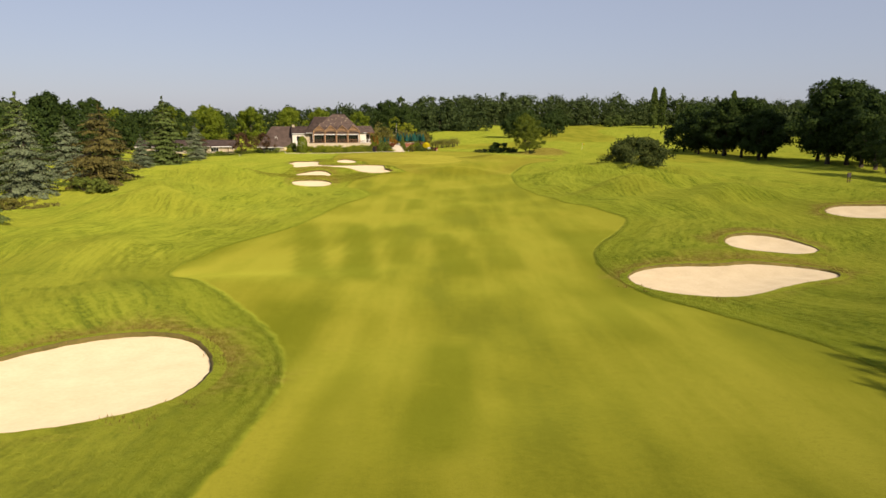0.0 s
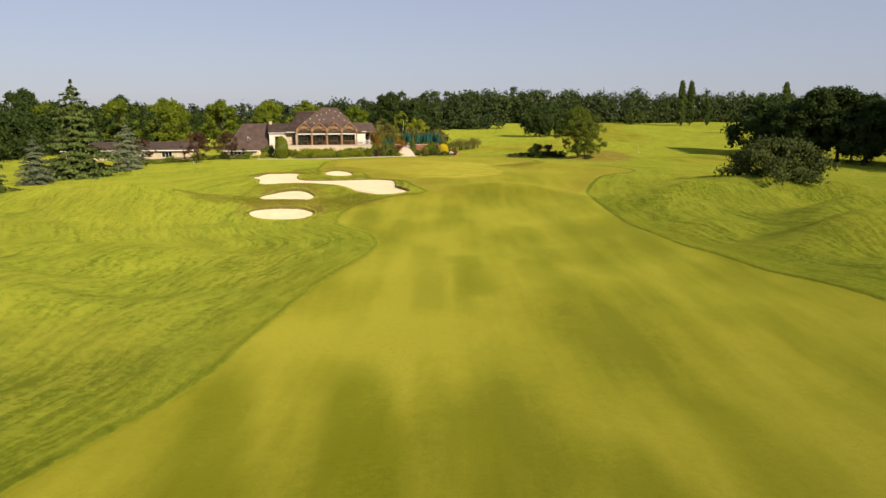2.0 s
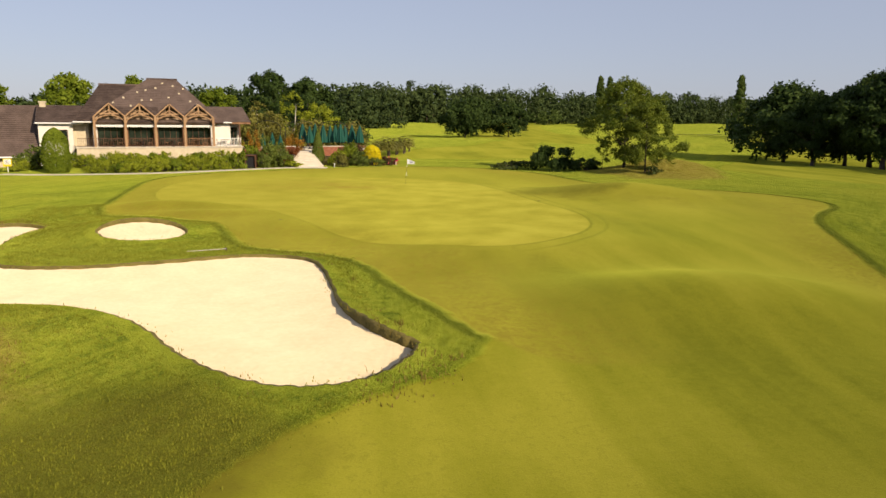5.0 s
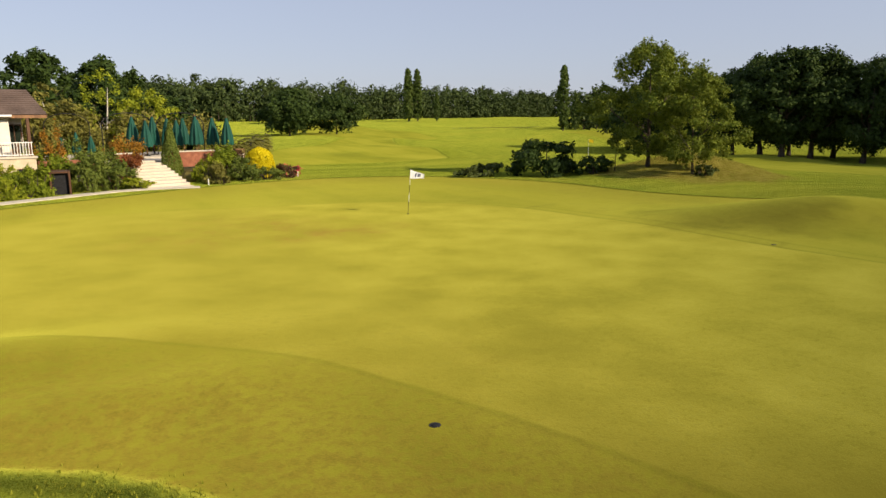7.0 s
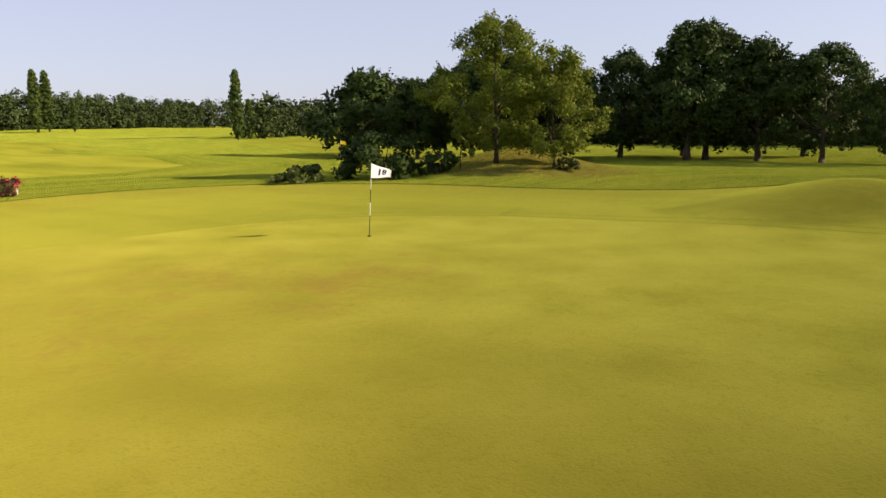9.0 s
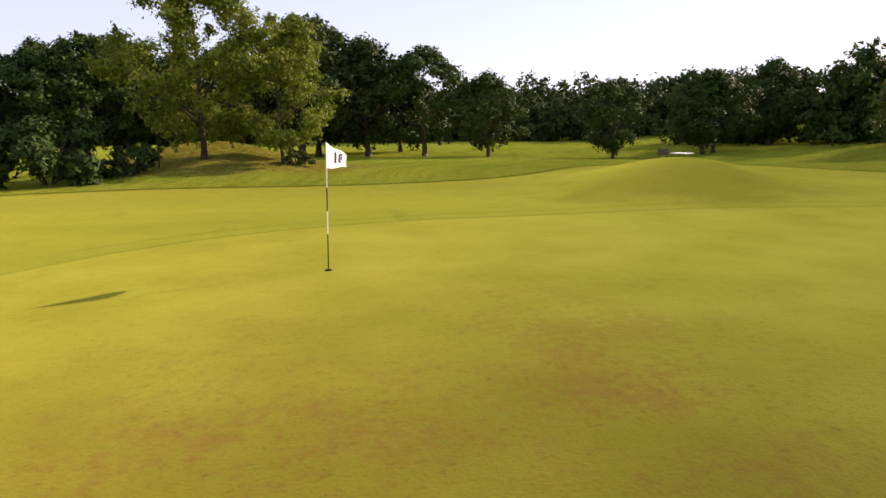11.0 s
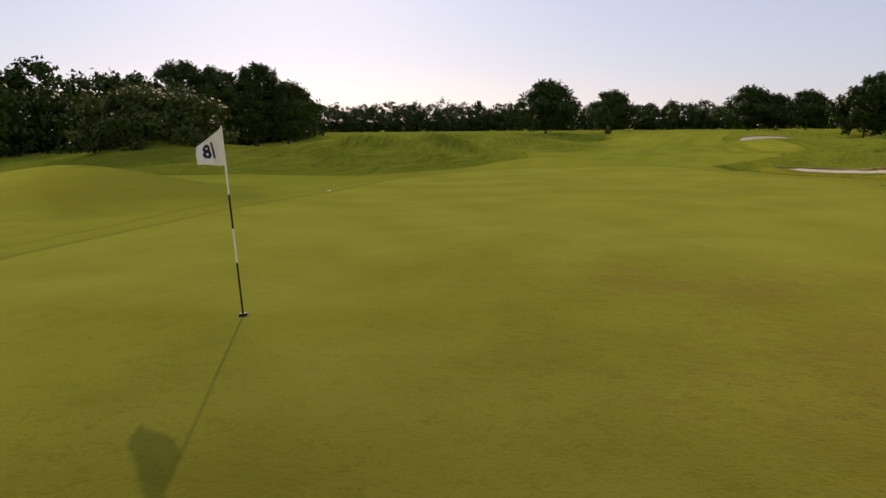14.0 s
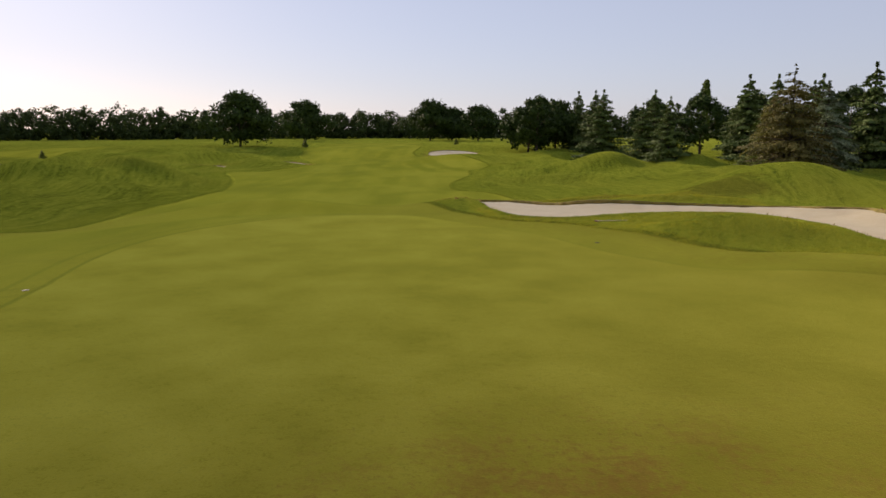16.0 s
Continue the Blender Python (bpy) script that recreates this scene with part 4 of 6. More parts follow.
plant_at(shrub("laurel_bush", "dense dark evergreen bush on the bank", 24, 2.6, 2.0, 2.7, OAK, 7000, 0.2), 18.4, 14.6)
plant_at(shrub("low_bush", "small dark bush in long dry grass", 25, 1.6, 1.3, 1.3, OAK, 1800, 0.18), 21.2, 12.4)
plant_at(shrub("low_bush", "low straggling bush in long grass", 26, 2.6, 1.0, 0.9, SCRUB, 900, 0.24), 14.2, 17.2, 30)
plant_at(shrub("low_bush", "tuft of dry weeds at the foot of a maple", 27, 0.8, 0.8, 0.7, SCRUB, 420, 0.16), 25.4, 5.6)
plant_at(shrub("bramble_thicket", "large rounded thicket of brambles, brownish green, on a mound", 28, 6.4, 6.6, 5.6, SCRUB, 16000, 0.3, "", 0.3, 110), 39.6, -38.5, 0, 0.83, 0.7)

# conifers beside the fairway
CEDAR = plant_at(conifer("cedar_tree", "tall dark green cedar with tiers of drooping boughs", 31, 13.2, 5.6, NEEDLE, 17000, 0.33, 0.10, 0.80, 0.72), -53, -24, 10)
copy_at(CEDAR, -56, -90, 250, 0.95)
copy_at(CEDAR, -61, -70, 40, 1.0)
copy_at(CEDAR, -66, -52, 100, 1.05)
copy_at(CEDAR, -54, -98, 300, 0.95)
SPRUCE = plant_at(conifer("blue_spruce", "silvery blue spruce, dense and conical", 32, 8.4, 4.0, SILVER, 20000, 0.17, 0.20, 0.6, 0.7), -54, -33, 0, 0.74)
copy_at(SPRUCE, -49.8, -15, 90, 0.9)
copy_at(SPRUCE, -50, -78, 150, 1.2)
copy_at(SPRUCE, -61, -47, 60, 1.15)
copy_at(CEDAR, -57.5, -40, 160, 0.78)
plant_at(conifer("rusty_cypress", "broad conifer with rusty brown tips", 33, 8.6, 4.4, RUSTN, 20000, 0.18, 0.18, 0.6, 0.5), -42.8, -72, 20, 1.2)
plant_at(conifer("weeping_conifer", "weeping olive-green conifer with hanging branches", 34, 9.8, 5.0, OLIVE, 20000, 0.20, 0.5, 0.75, 0.6), -50.5, -92, 60)
plant_at(shrub("juniper_bush", "low dark spreading juniper", 35, 3.4, 2.4, 1.7, BUSH, 2000, 0.28), -42.6, -77)
plant_at(shrub("juniper_bush", "low olive spreading juniper", 36, 5.0, 2.8, 1.4, OLIVE, 2200, 0.28), -46.5, -89.5, 30)
for x, y, s, t in ((-38.9, -144, 0.93, 20), (-38.2, -157, 0.95, 80), (-39, -112, 0.72, 200), (-41, -105, 0.7, 310), (-55, -112, 0.8, 10), (-72, -84, 1.05, 60)):
    copy_at(CEDAR, x, y, t, s)
for x, y, s, t in ((-53.5, -106, 0.98, 35), (-61.5, -102, 0.95, 140), (-43.2, -119, 0.92, 260), (-36.8, -129, 0.95, 15), (-70, -101, 1.15, 80)):
    copy_at(CEDAR, x, y, t, s)

# poplars and single trees beyond
POP = broadleaf("poplar_tree", "tall narrow columnar poplar", 41, 29, 2.6, 1.2, 0.45, 6500, 0.75, POPLAR, "poplars", 240, 0.42, 0.0, 0.7, 5)
plant_at(POP, 138.5, 300, 0, 0.88)
copy_at(POP, 144.5, 302, 50, 0.87)
copy_at(POP, 153, 297, 90, 0.5)
copy_at(POP, 140.5, 175, 140, 0.75)
copy_at(POP, 149, 179, 60, 0.45)
copy_at(POP, 157, 182, 10, 0.42)
copy_at(POP, -86, -205, 10, 0.62)
FIELD = broadleaf("field_tree", "round green field oak standing in the open", 42, 12, 7.5, 1.9, 0.5, 12000, 0.56, OAK, "single oaks", 90, 0.34, 0.0, 0.7)
plant_at(FIELD, 73, 278, 0, 0.92)
for x, y, t, s in ((40.2, -168.4, 30, 0.94), (42, -274, 70, 1.12), (-6.4, -271, 10, 1.12), (-15, -277, 40, 0.92), (-26, -150, 90, 0.72), (-33, -156, 200, 0.78), (-24, -262, 30, 0.95), (90, 76.5, 140, 1.2), (36, 150, 20, 0.85), (41.5, 165, 80, 0.9), (52, 160, 120, 0.8)):
    copy_at(FIELD, x, y, t, s)
plant_at(shrub("willow_bush", "pale grey-green rounded willow", 43, 6.5, 6.5, 8.0, POPLAR, 2600, 0.7, "", 0.3, 50), 117, 318)

# trees behind the clubhouse
TALL = broadleaf("garden_tree", "tall bright green leafy tree behind the clubhouse", 44, 11.8, 5.0, 2.5, 0.4, 9000, 0.40, BRIGHT, "garden trees", 85, 0.26, 0.0, 0.8)
plant_at(TALL, -68, 52, 0, 0.95)
for x, y, t, s in ((-58, 60, 40, 1.0), (-82, 55, 90, 1.0), (-47, 66, 170, 0.98), (-38, 70, 220, 0.95), (-96, 48, 10, 0.95), (-76, 70, 300, 1.05), (-26, 80, 60, 0.85)):
    copy_at(TALL, x, y, t, s)
DARKT = broadleaf("garden_oak", "large dark green oak behind the terrace", 45, 12.6, 5.0, 3.0, 0.45, 9000, 0.42, OAK, "dark garden trees", 80, 0.28, 0.02, 0.9)
plant_at(DARKT, -17.6, 97.5, 0, 1.13)
for x, y, t, s in ((-9.2, 74.4, 50, 0.93), (-90, 75, 90, 1.05), (-110, 62, 20, 1.15), (-84, -10, 60, 1.1), (-98, -24, 10, 1.2), (-92, 8, 200, 1.0), (-104, -60, 300, 1.15), (-80, -38, 120, 0.95), (-86, -86, 20, 1.05), (-78, -120, 80, 1.0), (-27, -145, 140, 0.85), (-49, -138, 30, 0.85), (-58, -136, 250, 0.95), (-66, -131, 100, 0.95)):
    copy_at(DARKT, x, y, t, s)
plant_at(broadleaf("birch_tree", "slender birch with pale bare stems", 46, 8.8, 2.4, 1.2, 0.24, 1500, 0.2, LIME, "", 40, 0.3, 0.10, 0.9, 11, bark=BIRCH), -11.2, 44)
plant_at(broadleaf("lime_tree", "rounded yellow-green tree behind the terrace", 49, 7.3, 2.7, 1.2, 0.2, 6000, 0.2, LIME, "", 70, 0.26, 0.0, 0.8), -7.2, 44.4)
plant_at(broadleaf("birch_tree", "leaning birch with pale bare stems among shrubs", 48, 7.5, 2.0, 2.2, 0.2, 600, 0.24, OLIVE, "", 30, 0.3, -0.16, 0.9, 9, bark=BIRCH), -14.5, 42)
copy_at(FIELD, -5, 48, 0, 0.5, label="olive bushy tree behind the terrace")
MIX = plant_at(shrub("garden_shrub", "mixed tall garden shrub, olive and yellow-green", 47, 2.6, 2.4, 3.6, OLIVE, 2600, 0.2, "garden shrubs"), -12.5, 40)
for x, y, t, s in ((-8, 41, 40, 1.35), (-3, 44, 80, 1.3), (-17, 40, 100, 1.5), (-14, 44, 10, 1.6), (-52, 42, 0, 1.0), (-60, 38, 40, 0.9), (-45, 50, 30, 1.1)):
    copy_at(MIX, x, y, t, s)


# ---- woods round the course ----
def wood(name, label, seed, lines, tall, step_m, quads, leaf, material=WOOD_FAR, rise=0.08):
    """A belt of trees too many to count: crowns two or three deep, of uneven height, with trunks beneath."""
    r = np.random.default_rng(seed)
    pts, outs, trunks = [], [], []
    for (ax, ay), (bx, by), depth in lines:
        L = math.hypot(bx - ax, by - ay)
        nx, ny = -(by - ay) / L, (bx - ax) / L
        for row in range(depth):
            for s in np.arange(0, L, step_m):
                s2 = s + r.normal() * step_m * 0.35
                off = row * step_m * 0.9 + r.normal() * 2.0
                x, y = ax + (bx - ax) * s2 / L + nx * off, ay + (by - ay) * s2 / L + ny * off
                h = tall * (0.75 + 0.3 * r.random()) * (1 + rise * row)
                R = 0.47 * tall * (0.8 + 0.5 * r.random())
                z = lie_at(x, y)
                c, out = crown(r, quads, 34, R, h * 0.96, h * 0.04, 0.42, 0.62)
                pts.append(c + (x, y, z))
                outs.append(out)
                low, side = crown(r, quads // 3, 14, R * 0.85, h * 0.42, 0.0, 0.42, 0.6, dome=True)
                pts.append(low + (x + r.normal() * step_m * 0.3, y + r.normal() * 1.5, z))
                outs.append(side)
                if row == 0:
                    trunks.append(tube([(x, y, z - 0.3), (x, y, z + 0.5 * h)], [0.02 * h, 0.012 * h], 5, False))
    root = holder(name, Matrix(), label, "woodland", kind="stuff")
    part("crown", leaves(np.concatenate(pts), leaf, r, 0.2, 0.0, np.concatenate(outs)), material, root)
    part("trunk", join(*trunks), BARK, root)
    return root


wood("north_woods", "distant dark green deciduous wood along the horizon", 51, [((30, 330), (330, 440), 3), ((-20, 290), (60, 370), 2), ((330, 440), (560, 330), 2)], 16.5, 7.5, 540, 1.1, rise=0.13)
wood("garden_woods", "low dark green wood beyond the clubhouse", 56, [((-190, 150), (-40, 182), 2), ((-40, 182), (25, 250), 3)], 12.0, 6, 620, 0.9, rise=0.1)
wood("east_woods", "dark wood across the mown valley", 52, [((205, 20), (215, 140), 3), ((222, -100), (205, 20), 4), ((255, -130), (250, 60), 2), ((300, 260), (188, 130), 2), ((230, 215), (150, 180), 1)], 13.5, 7, 560, 0.95, rise=0.12)
wood("south_east_woods", "dense dark mixed wood behind grassy mounds", 53, [((150, -60), (118, -62), 2), ((128, -118), (116, -62), 3), ((110, -150), (128, -118), 3), ((160, -215), (110, -150), 2)], 12.0, 6.5, 1400, 0.72, OAK, rise=0.13)
wood("south_woods", "far hazy dark tree line beyond the fairway", 54, [((60, -365), (215, -290), 3), ((-90, -370), (60, -365), 3), ((-220, -240), (-90, -370), 2), ((215, -290), (160, -215), 2)], 11.0, 5.0, 500, 0.80, rise=0.12)
wood("lawn_woods", "dense dark green wood closing the lawn beyond the conifers", 57, [((-74, -82), (-78, -40), 2), ((-78, -40), (-92, 30), 2), ((-92, 30), (-70, 78), 2)], 10.0, 5.0, 700, 0.5, OAK, rise=0.12)
wood("west_woods", "dark trees behind the conifers", 55, [((-190, 150), (-130, 30), 2), ((-130, 30), (-120, -120), 2), ((-120, -120), (-220, -230), 2)], 13, 7, 360, 1.25, rise=0.1)


# ---- clubhouse ----
def courses(a, b, c, d, rows, proud=0.04):
    """A tiled slope from the eave a-b up to the ridge d-c, laid in overlapping courses."""
    a, b, c, d = (np.array(p, float) for p in (a, b, c, d))
    n = np.cross(b - a, d - a)
    n /= np.linalg.norm(n)
    if n[2] < 0:
        n = -n
    v, f = [], []
    for k in range(rows):
        s, t = k / rows, (k + 1) / rows
        lo = [a + (d - a) * s + n * proud, b + (c - b) * s + n * proud]
        hi = [b + (c - b) * t + n * 0.008, a + (d - a) * t + n * 0.008]
        under = [a + (d - a) * s - n * 0.02, b + (c - b) * s - n * 0.02]
        i = len(v)
        v += [*lo, *hi, *under]
        f += [(i, i + 1, i + 2, i + 3), (i - 3, i - 4, i + 1, i) if k else (i + 4, i + 5, i + 1, i)]
    i = len(v)
    v += [a - n * 0.09, b - n * 0.09, c - n * 0.09, d - n * 0.09]
    f += [(i + 3, i + 2, i + 1, i), (0, 1, i + 1, i)]
    return np.array(v), f


def window(parent, u0, u1, v, z0, z1, panes=2, fr=TIMBER, label=""):
    """A framed window facing -v, its panes set back in the frame."""
    w = 0.07
    win = part("window", join(box(u0, u1, v - 0.06, v + 0.06, z0, z0 + w), box(u0, u1, v - 0.06, v + 0.06, z1 - w, z1), box(u0, u0 + w, v - 0.058, v + 0.058, z0 + w, z1 - w), box(u1 - w, u1, v - 0.058, v + 0.058, z0 + w, z1 - w)), fr, parent, label)
    step_u = (u1 - u0 - 2 * w) / panes
    for k in range(panes):
        a = u0 + w + k * step_u
        part("pane", box(a + 0.02, a + step_u - 0.02, v, v + 0.02, z0 + w, z1 - w, 0.002), GLASS, win)
        if k:
            part("mullion", box(a - 0.03, a + 0.03, v - 0.05, v + 0.05, z0 + w, z1 - w), fr, win)
    return win


def railing(parent, u0, u1, v, z, material, label, gap=0.17, high=0.95):
    r = part("railing", join(box(u0, u1, v - 0.03, v + 0.03, z + high - 0.06, z + high), box(u0, u1, v - 0.025, v + 0.025, z + 0.08, z + 0.13)), material, parent, label)
    k = max(2, int((u1 - u0) / gap))
    me = mesh_of("baluster", *box(-0.02, 0.02, -0.02, 0.02, 0.13, high - 0.06, 0.004), material)
    for i in range(k):
        b = new("baluster", me)
        b.parent, b.location = r, (u0 + (i + 0.5) * (u1 - u0) / k, v, z)
    return r


def gable(parent, u, half, eave, apex, front, back):
    """A roof gable over one bay, with an open timber truss."""
    g = part("gable_roof", join(courses((u - half, front, eave), (u - half, back, eave), (u, back, apex), (u, front, apex), 9), courses((u + half, back, eave), (u + half, front, eave), (u, front, apex), (u, back, apex), 9)), ROOF, parent)
    for s in (-1, 1):
        part("bargeboard", beam((u + s * (half + 0.08), front - 0.03, eave - 0.16), (u, front - 0.03, apex - 0.05), 0.06, 0.15), PALEOAK, g)
        part("knee_brace", beam((u + s * 0.62, front + 0.08, eave + 0.28), (u, front + 0.08, apex - 0.75), 0.09, 0.10), PALEOAK, g)
        arch = [(u + s * (half - 0.12) * math.cos(q), front + 0.1, eave - 0.75 + 0.78 * math.sin(q)) for q in np.linspace(0.05, 1.45, 8)]
        part("arched_brace", tube(arch, [0.085] * 8, 6), PALEOAK, g)
    part("king_post", box(u - 0.07, u + 0.07, front + 0.03, front + 0.15, eave + 0.1, apex - 0.12), PALEOAK, g)
    part("collar_beam", box(u - half * 0.62, u + half * 0.62, front + 0.02, front + 0.16, eave + 0.12, eave + 0.28), PALEOAK, g)
    part("gable_panel", slab([(u - half + 0.1, front + 0.75, eave - 0.02), (u + half - 0.1, front + 0.75, eave - 0.02), (u, front + 0.75, apex - 0.16)], 0.001), TANBOARD, g)
    part("gable_soffit", box(u - half + 0.06, u + half - 0.06, front + 0.72, front + 0.86, eave - 0.55, eave + 0.02), TANBOARD, g)
    return g


HANG = 14.0
house = holder("clubhouse", pose(-29.6, 22.4, -0.35, 0, 0, HANG), "timber-gabled clubhouse with white walls and a brown tiled hipped roof", "building")
FLOOR = 2.5
part("plinth", box(-3.4, 13.8, -0.9, 0.2, -0.6, FLOOR - 0.12), CREAM, house)
part("terrace_floor", box(-3.5, 13.9, -1.0, 3.2, FLOOR - 0.12, FLOOR, 0.03), PALE, house)
for u in (1.2, 4.6, 8.0, 12.6):
    window(house, u, u + 1.0, -0.93, 0.9, 1.7, 2, DARKWOOD)
part("rear_wall", box(-2.2, 11.2, 3.2, 3.5, FLOOR, 5.6), CREAM, house)
part("core_wall", box(-2.4, 11.2, 3.5, 12.4, -0.6, 5.2), PLASTER, house)
S = 3.05
for k in range(4):
    u = k * S
    gable(house, u, S / 2, 5.85, 7.2, -0.55, 4.6)
    window(house, u - S / 2 + 0.2, u + S / 2 - 0.2, 0.55, FLOOR + 0.02, 4.75, 4, DARKWOOD)
    part("awning", join(box(u - S / 2 + 0.12, u + S / 2 - 0.12, -0.35, 0.5, 4.78, 4.86), *[box(u - S / 2 + 0.14 + j * 0.23, u - S / 2 + 0.33 + j * 0.23, -0.38, -0.35, 4.62, 4.82) for j in range(12)]), WHITEPAINT, house, "pale scalloped awning")
    railing(house, u - S / 2 + 0.14, u + S / 2 - 0.14, -0.8, FLOOR, TIMBER if k > 2 else DARKWOOD, "dark timber railing")
    part("lintel", box(u - S / 2 + 0.1, u + S / 2 - 0.1, 0.45, 0.66, 4.88, 5.3), TANBOARD, house)
for k in range(5):
    u = (k - 0.5) * S
    part("post", box(u - 0.13, u + 0.13, -0.82, -0.56, FLOOR, 5.75), PALEOAK, house, "square pale oak post")
    part("brick_pier", box(u - 0.22, u + 0.22, 0.3, 0.62, FLOOR, 4.9), PLASTER if k in (0, 4) else TIMBER, house)
railing(house, 10.8, 13.7, -0.8, FLOOR, WHITEPAINT, "white terrace railing")
part("white_wall", box(10.75, 12.7, 0.6, 5.0, FLOOR, 5.2), PLASTER, house)
part("terrace_post", box(13.45, 13.65, -0.8, -0.6, FLOOR, 5.0), DARKWOOD, house)
window(house, 12.75, 13.7, 2.0, FLOOR + 0.05, 4.6, 2, DARKWOOD)
# main roof: hipped, with a lower shoulder
E0, RZ = 5.15, 10.1
part("roof", join(courses((-2.9, -0.2, E0), (11.9, -0.2, E0), (7.4, 6.2, RZ), (4.2, 6.2, RZ), 26), courses((11.9, 12.8, E0), (-2.9, 12.8, E0), (4.2, 6.2, RZ), (7.4, 6.2, RZ), 26),
                  courses((11.9, -0.2, E0), (11.9, 12.8, E0), (7.4, 6.2, RZ), (7.4, 6.2, RZ), 26), courses((-2.9, 12.8, E0), (-2.9, -0.2, E0), (4.2, 6.2, RZ), (4.2, 6.2, RZ), 26)), ROOF, house, "weathered brown tiled hipped roof")
part("shoulder_roof", join(courses((-3.6, -0.15, E0 + 0.05), (5.0, -0.15, E0 + 0.05), (5.0, 5.2, 9.3), (-0.9, 5.2, 9.3), 22), courses((-3.6, 10.6, E0 + 0.05), (-3.6, -0.15, E0 + 0.05), (-0.9, 5.2, 9.3), (-0.9, 5.2, 9.3), 22),
                           courses((5.0, 10.6, E0 + 0.05), (-3.6, 10.6, E0 + 0.05), (-0.9, 5.2, 9.3), (5.0, 5.2, 9.3), 22)), ROOF, house)
part("ridge_tiles", tube([(4.1, 6.2, RZ + 0.03), (7.5, 6.2, RZ + 0.03)], [0.11, 0.11], 8), ROOF, house)
part("ridge_tiles", tube([(-1.0, 5.2, 9.33), (3.8, 5.2, 9.33)], [0.11, 0.11], 8), ROOF, house)
for u, t in ((0.4, 0.50), (1.5, 0.64), (2.2, 0.42), (3.0, 0.80), (3.9, 0.86), (4.4, 0.50), (5.0, 0.78), (5.8, 0.90), (6.3, 0.56), (6.9, 0.84), (7.5, 0.66), (8.0, 0.78), (8.6, 0.48), (3.4, 0.58), (9.3, 0.40)):
    low = u < 4.2
    v, z = (-0.15 + 5.35 * t, E0 + 0.05 + (9.3 - E0 - 0.05) * t) if low else (-0.2 + 6.4 * t, E0 + (RZ - E0) * t)
    part("roof_vent", box(u - 0.11, u + 0.11, v - 0.14, v + 0.06, z - 0.06, z + 0.12, 0.03), CREAM, house, "small pale roof vent tile")
# gutters
for u0, u1, v, z in ((-3.6, -1.6, -0.22, E0 - 0.02), (10.8, 12.8, -0.05, E0 + 0.02)):
    part("gutter", tube([(u0, v, z), (u1, v, z)], [0.08, 0.08], 8), WHITEPAINT, house)
# open porch and link to the west wing
part("porch_wall", box(-4.0, -2.2, 1.6, 1.9, FLOOR, 5.0), CREAM, house)
railing(house, -3.3, -1.7, -0.8, FLOOR, DARKWOOD, "dark timber railing")
part("link_wall", box(-7.0, -3.7, 0.9, 5.2, -0.6, 5.0), PLASTER, house)
window(house, -5.9, -4.2, 0.88, 3.0, 4.3, 2, DARKWOOD)
part("link_roof", join(courses((-7.2, 0.5, 5.0), (-2.6, 0.5, 5.0), (-2.2, 3.6, 6.9), (-7.2, 3.6, 6.9), 12), courses((-2.2, 6.7, 5.0), (-7.2, 6.7, 5.0), (-7.2, 3.6, 6.9), (-2.2, 3.6, 6.9), 12)), ROOF, house)
part("link_gutter", tube([(-7.2, 0.45, 4.98), (-2.6, 0.45, 4.98)], [0.08, 0.08], 8), WHITEPAINT, house)
part("chimney", join(box(-6.9, -6.3, 3.2, 3.8, 5.8, 7.3), box(-6.98, -6.22, 3.12, 3.88, 7.15, 7.3)), CREAM, house, "short cream chimney")
part("wing_wall", box(-15.6, -6.9, 1.2, 8.4, -1.4, 1.6), CREAM, house, "cream stone wall of the west wing")
part("wing_roof", join(courses((-16.3, 0.5, 1.45), (-6.6, 0.5, 1.45), (-6.6, 4.8, 6.85), (-12.2, 4.8, 6.85), 26), courses((-6.6, 9.1, 1.45), (-16.3, 9.1, 1.45), (-12.2, 4.8, 6.85), (-6.6, 4.8, 6.85), 26),
                       courses((-16.3, 9.1, 1.45), (-16.3, 0.5, 1.45), (-12.2, 4.8, 6.85), (-12.2, 4.8, 6.85), 26)), ROOF, house, "steep brown tiled roof of the west wing")
part("wing_gable", slab([(-6.62, 0.5, 1.4), (-6.62, 9.1, 1.4), (-6.62, 4.8, 6.8)], 0.001), PLASTER, house)
part("wing_gutter", tube([(-16.3, 0.45, 1.42), (-6.6, 0.45, 1.42)], [0.09, 0.09], 8), WHITEPAINT, house)
window(house, -15.0, -11.0, 1.18, 0.2, 1.3, 5, WHITEPAINT, "wide white-framed window")
window(house, -9.4, -8.5, 1.18, 0.3, 1.3, 2, DARKWOOD)
window(house, -7.8, -7.0, 1.18, 0.5, 1.3, 2, DARKWOOD)
part("roof_dormer_frame", join(beam((-11.6, 2.3, 3.55), (-11.2, 2.3, 4.3), 0.05, 0.06), beam((-10.8, 2.3, 3.55), (-11.2, 2.3, 4.3), 0.05, 0.06), beam((-11.6, 2.3, 3.58), (-10.8, 2.3, 3.58), 0.05, 0.06)), WHITEPAINT, house)
# east wing
part("east_wall", box(12.7, 13.9, 2.8, 9.0, FLOOR, 5.1), PLASTER, house)
part("east_roof", join(courses((10.6, 0.2, 5.25), (15.0, 0.2, 5.25), (14.5, 3.2, 7.0), (10.0, 3.2, 7.0), 12), courses((15.0, 9.6, 5.25), (10.6, 9.6, 5.25), (10.0, 3.2, 7.0), (14.5, 3.2, 7.0), 12), courses((15.0, 0.2, 5.25), (15.0, 9.6, 5.25), (14.5, 3.2, 7.0), (14.5, 3.2, 7.0), 12)), ROOF, house)
part("east_fascia", box(10.7, 14.95, 0.1, 0.16, 5.02, 5.22), TIMBER, house)
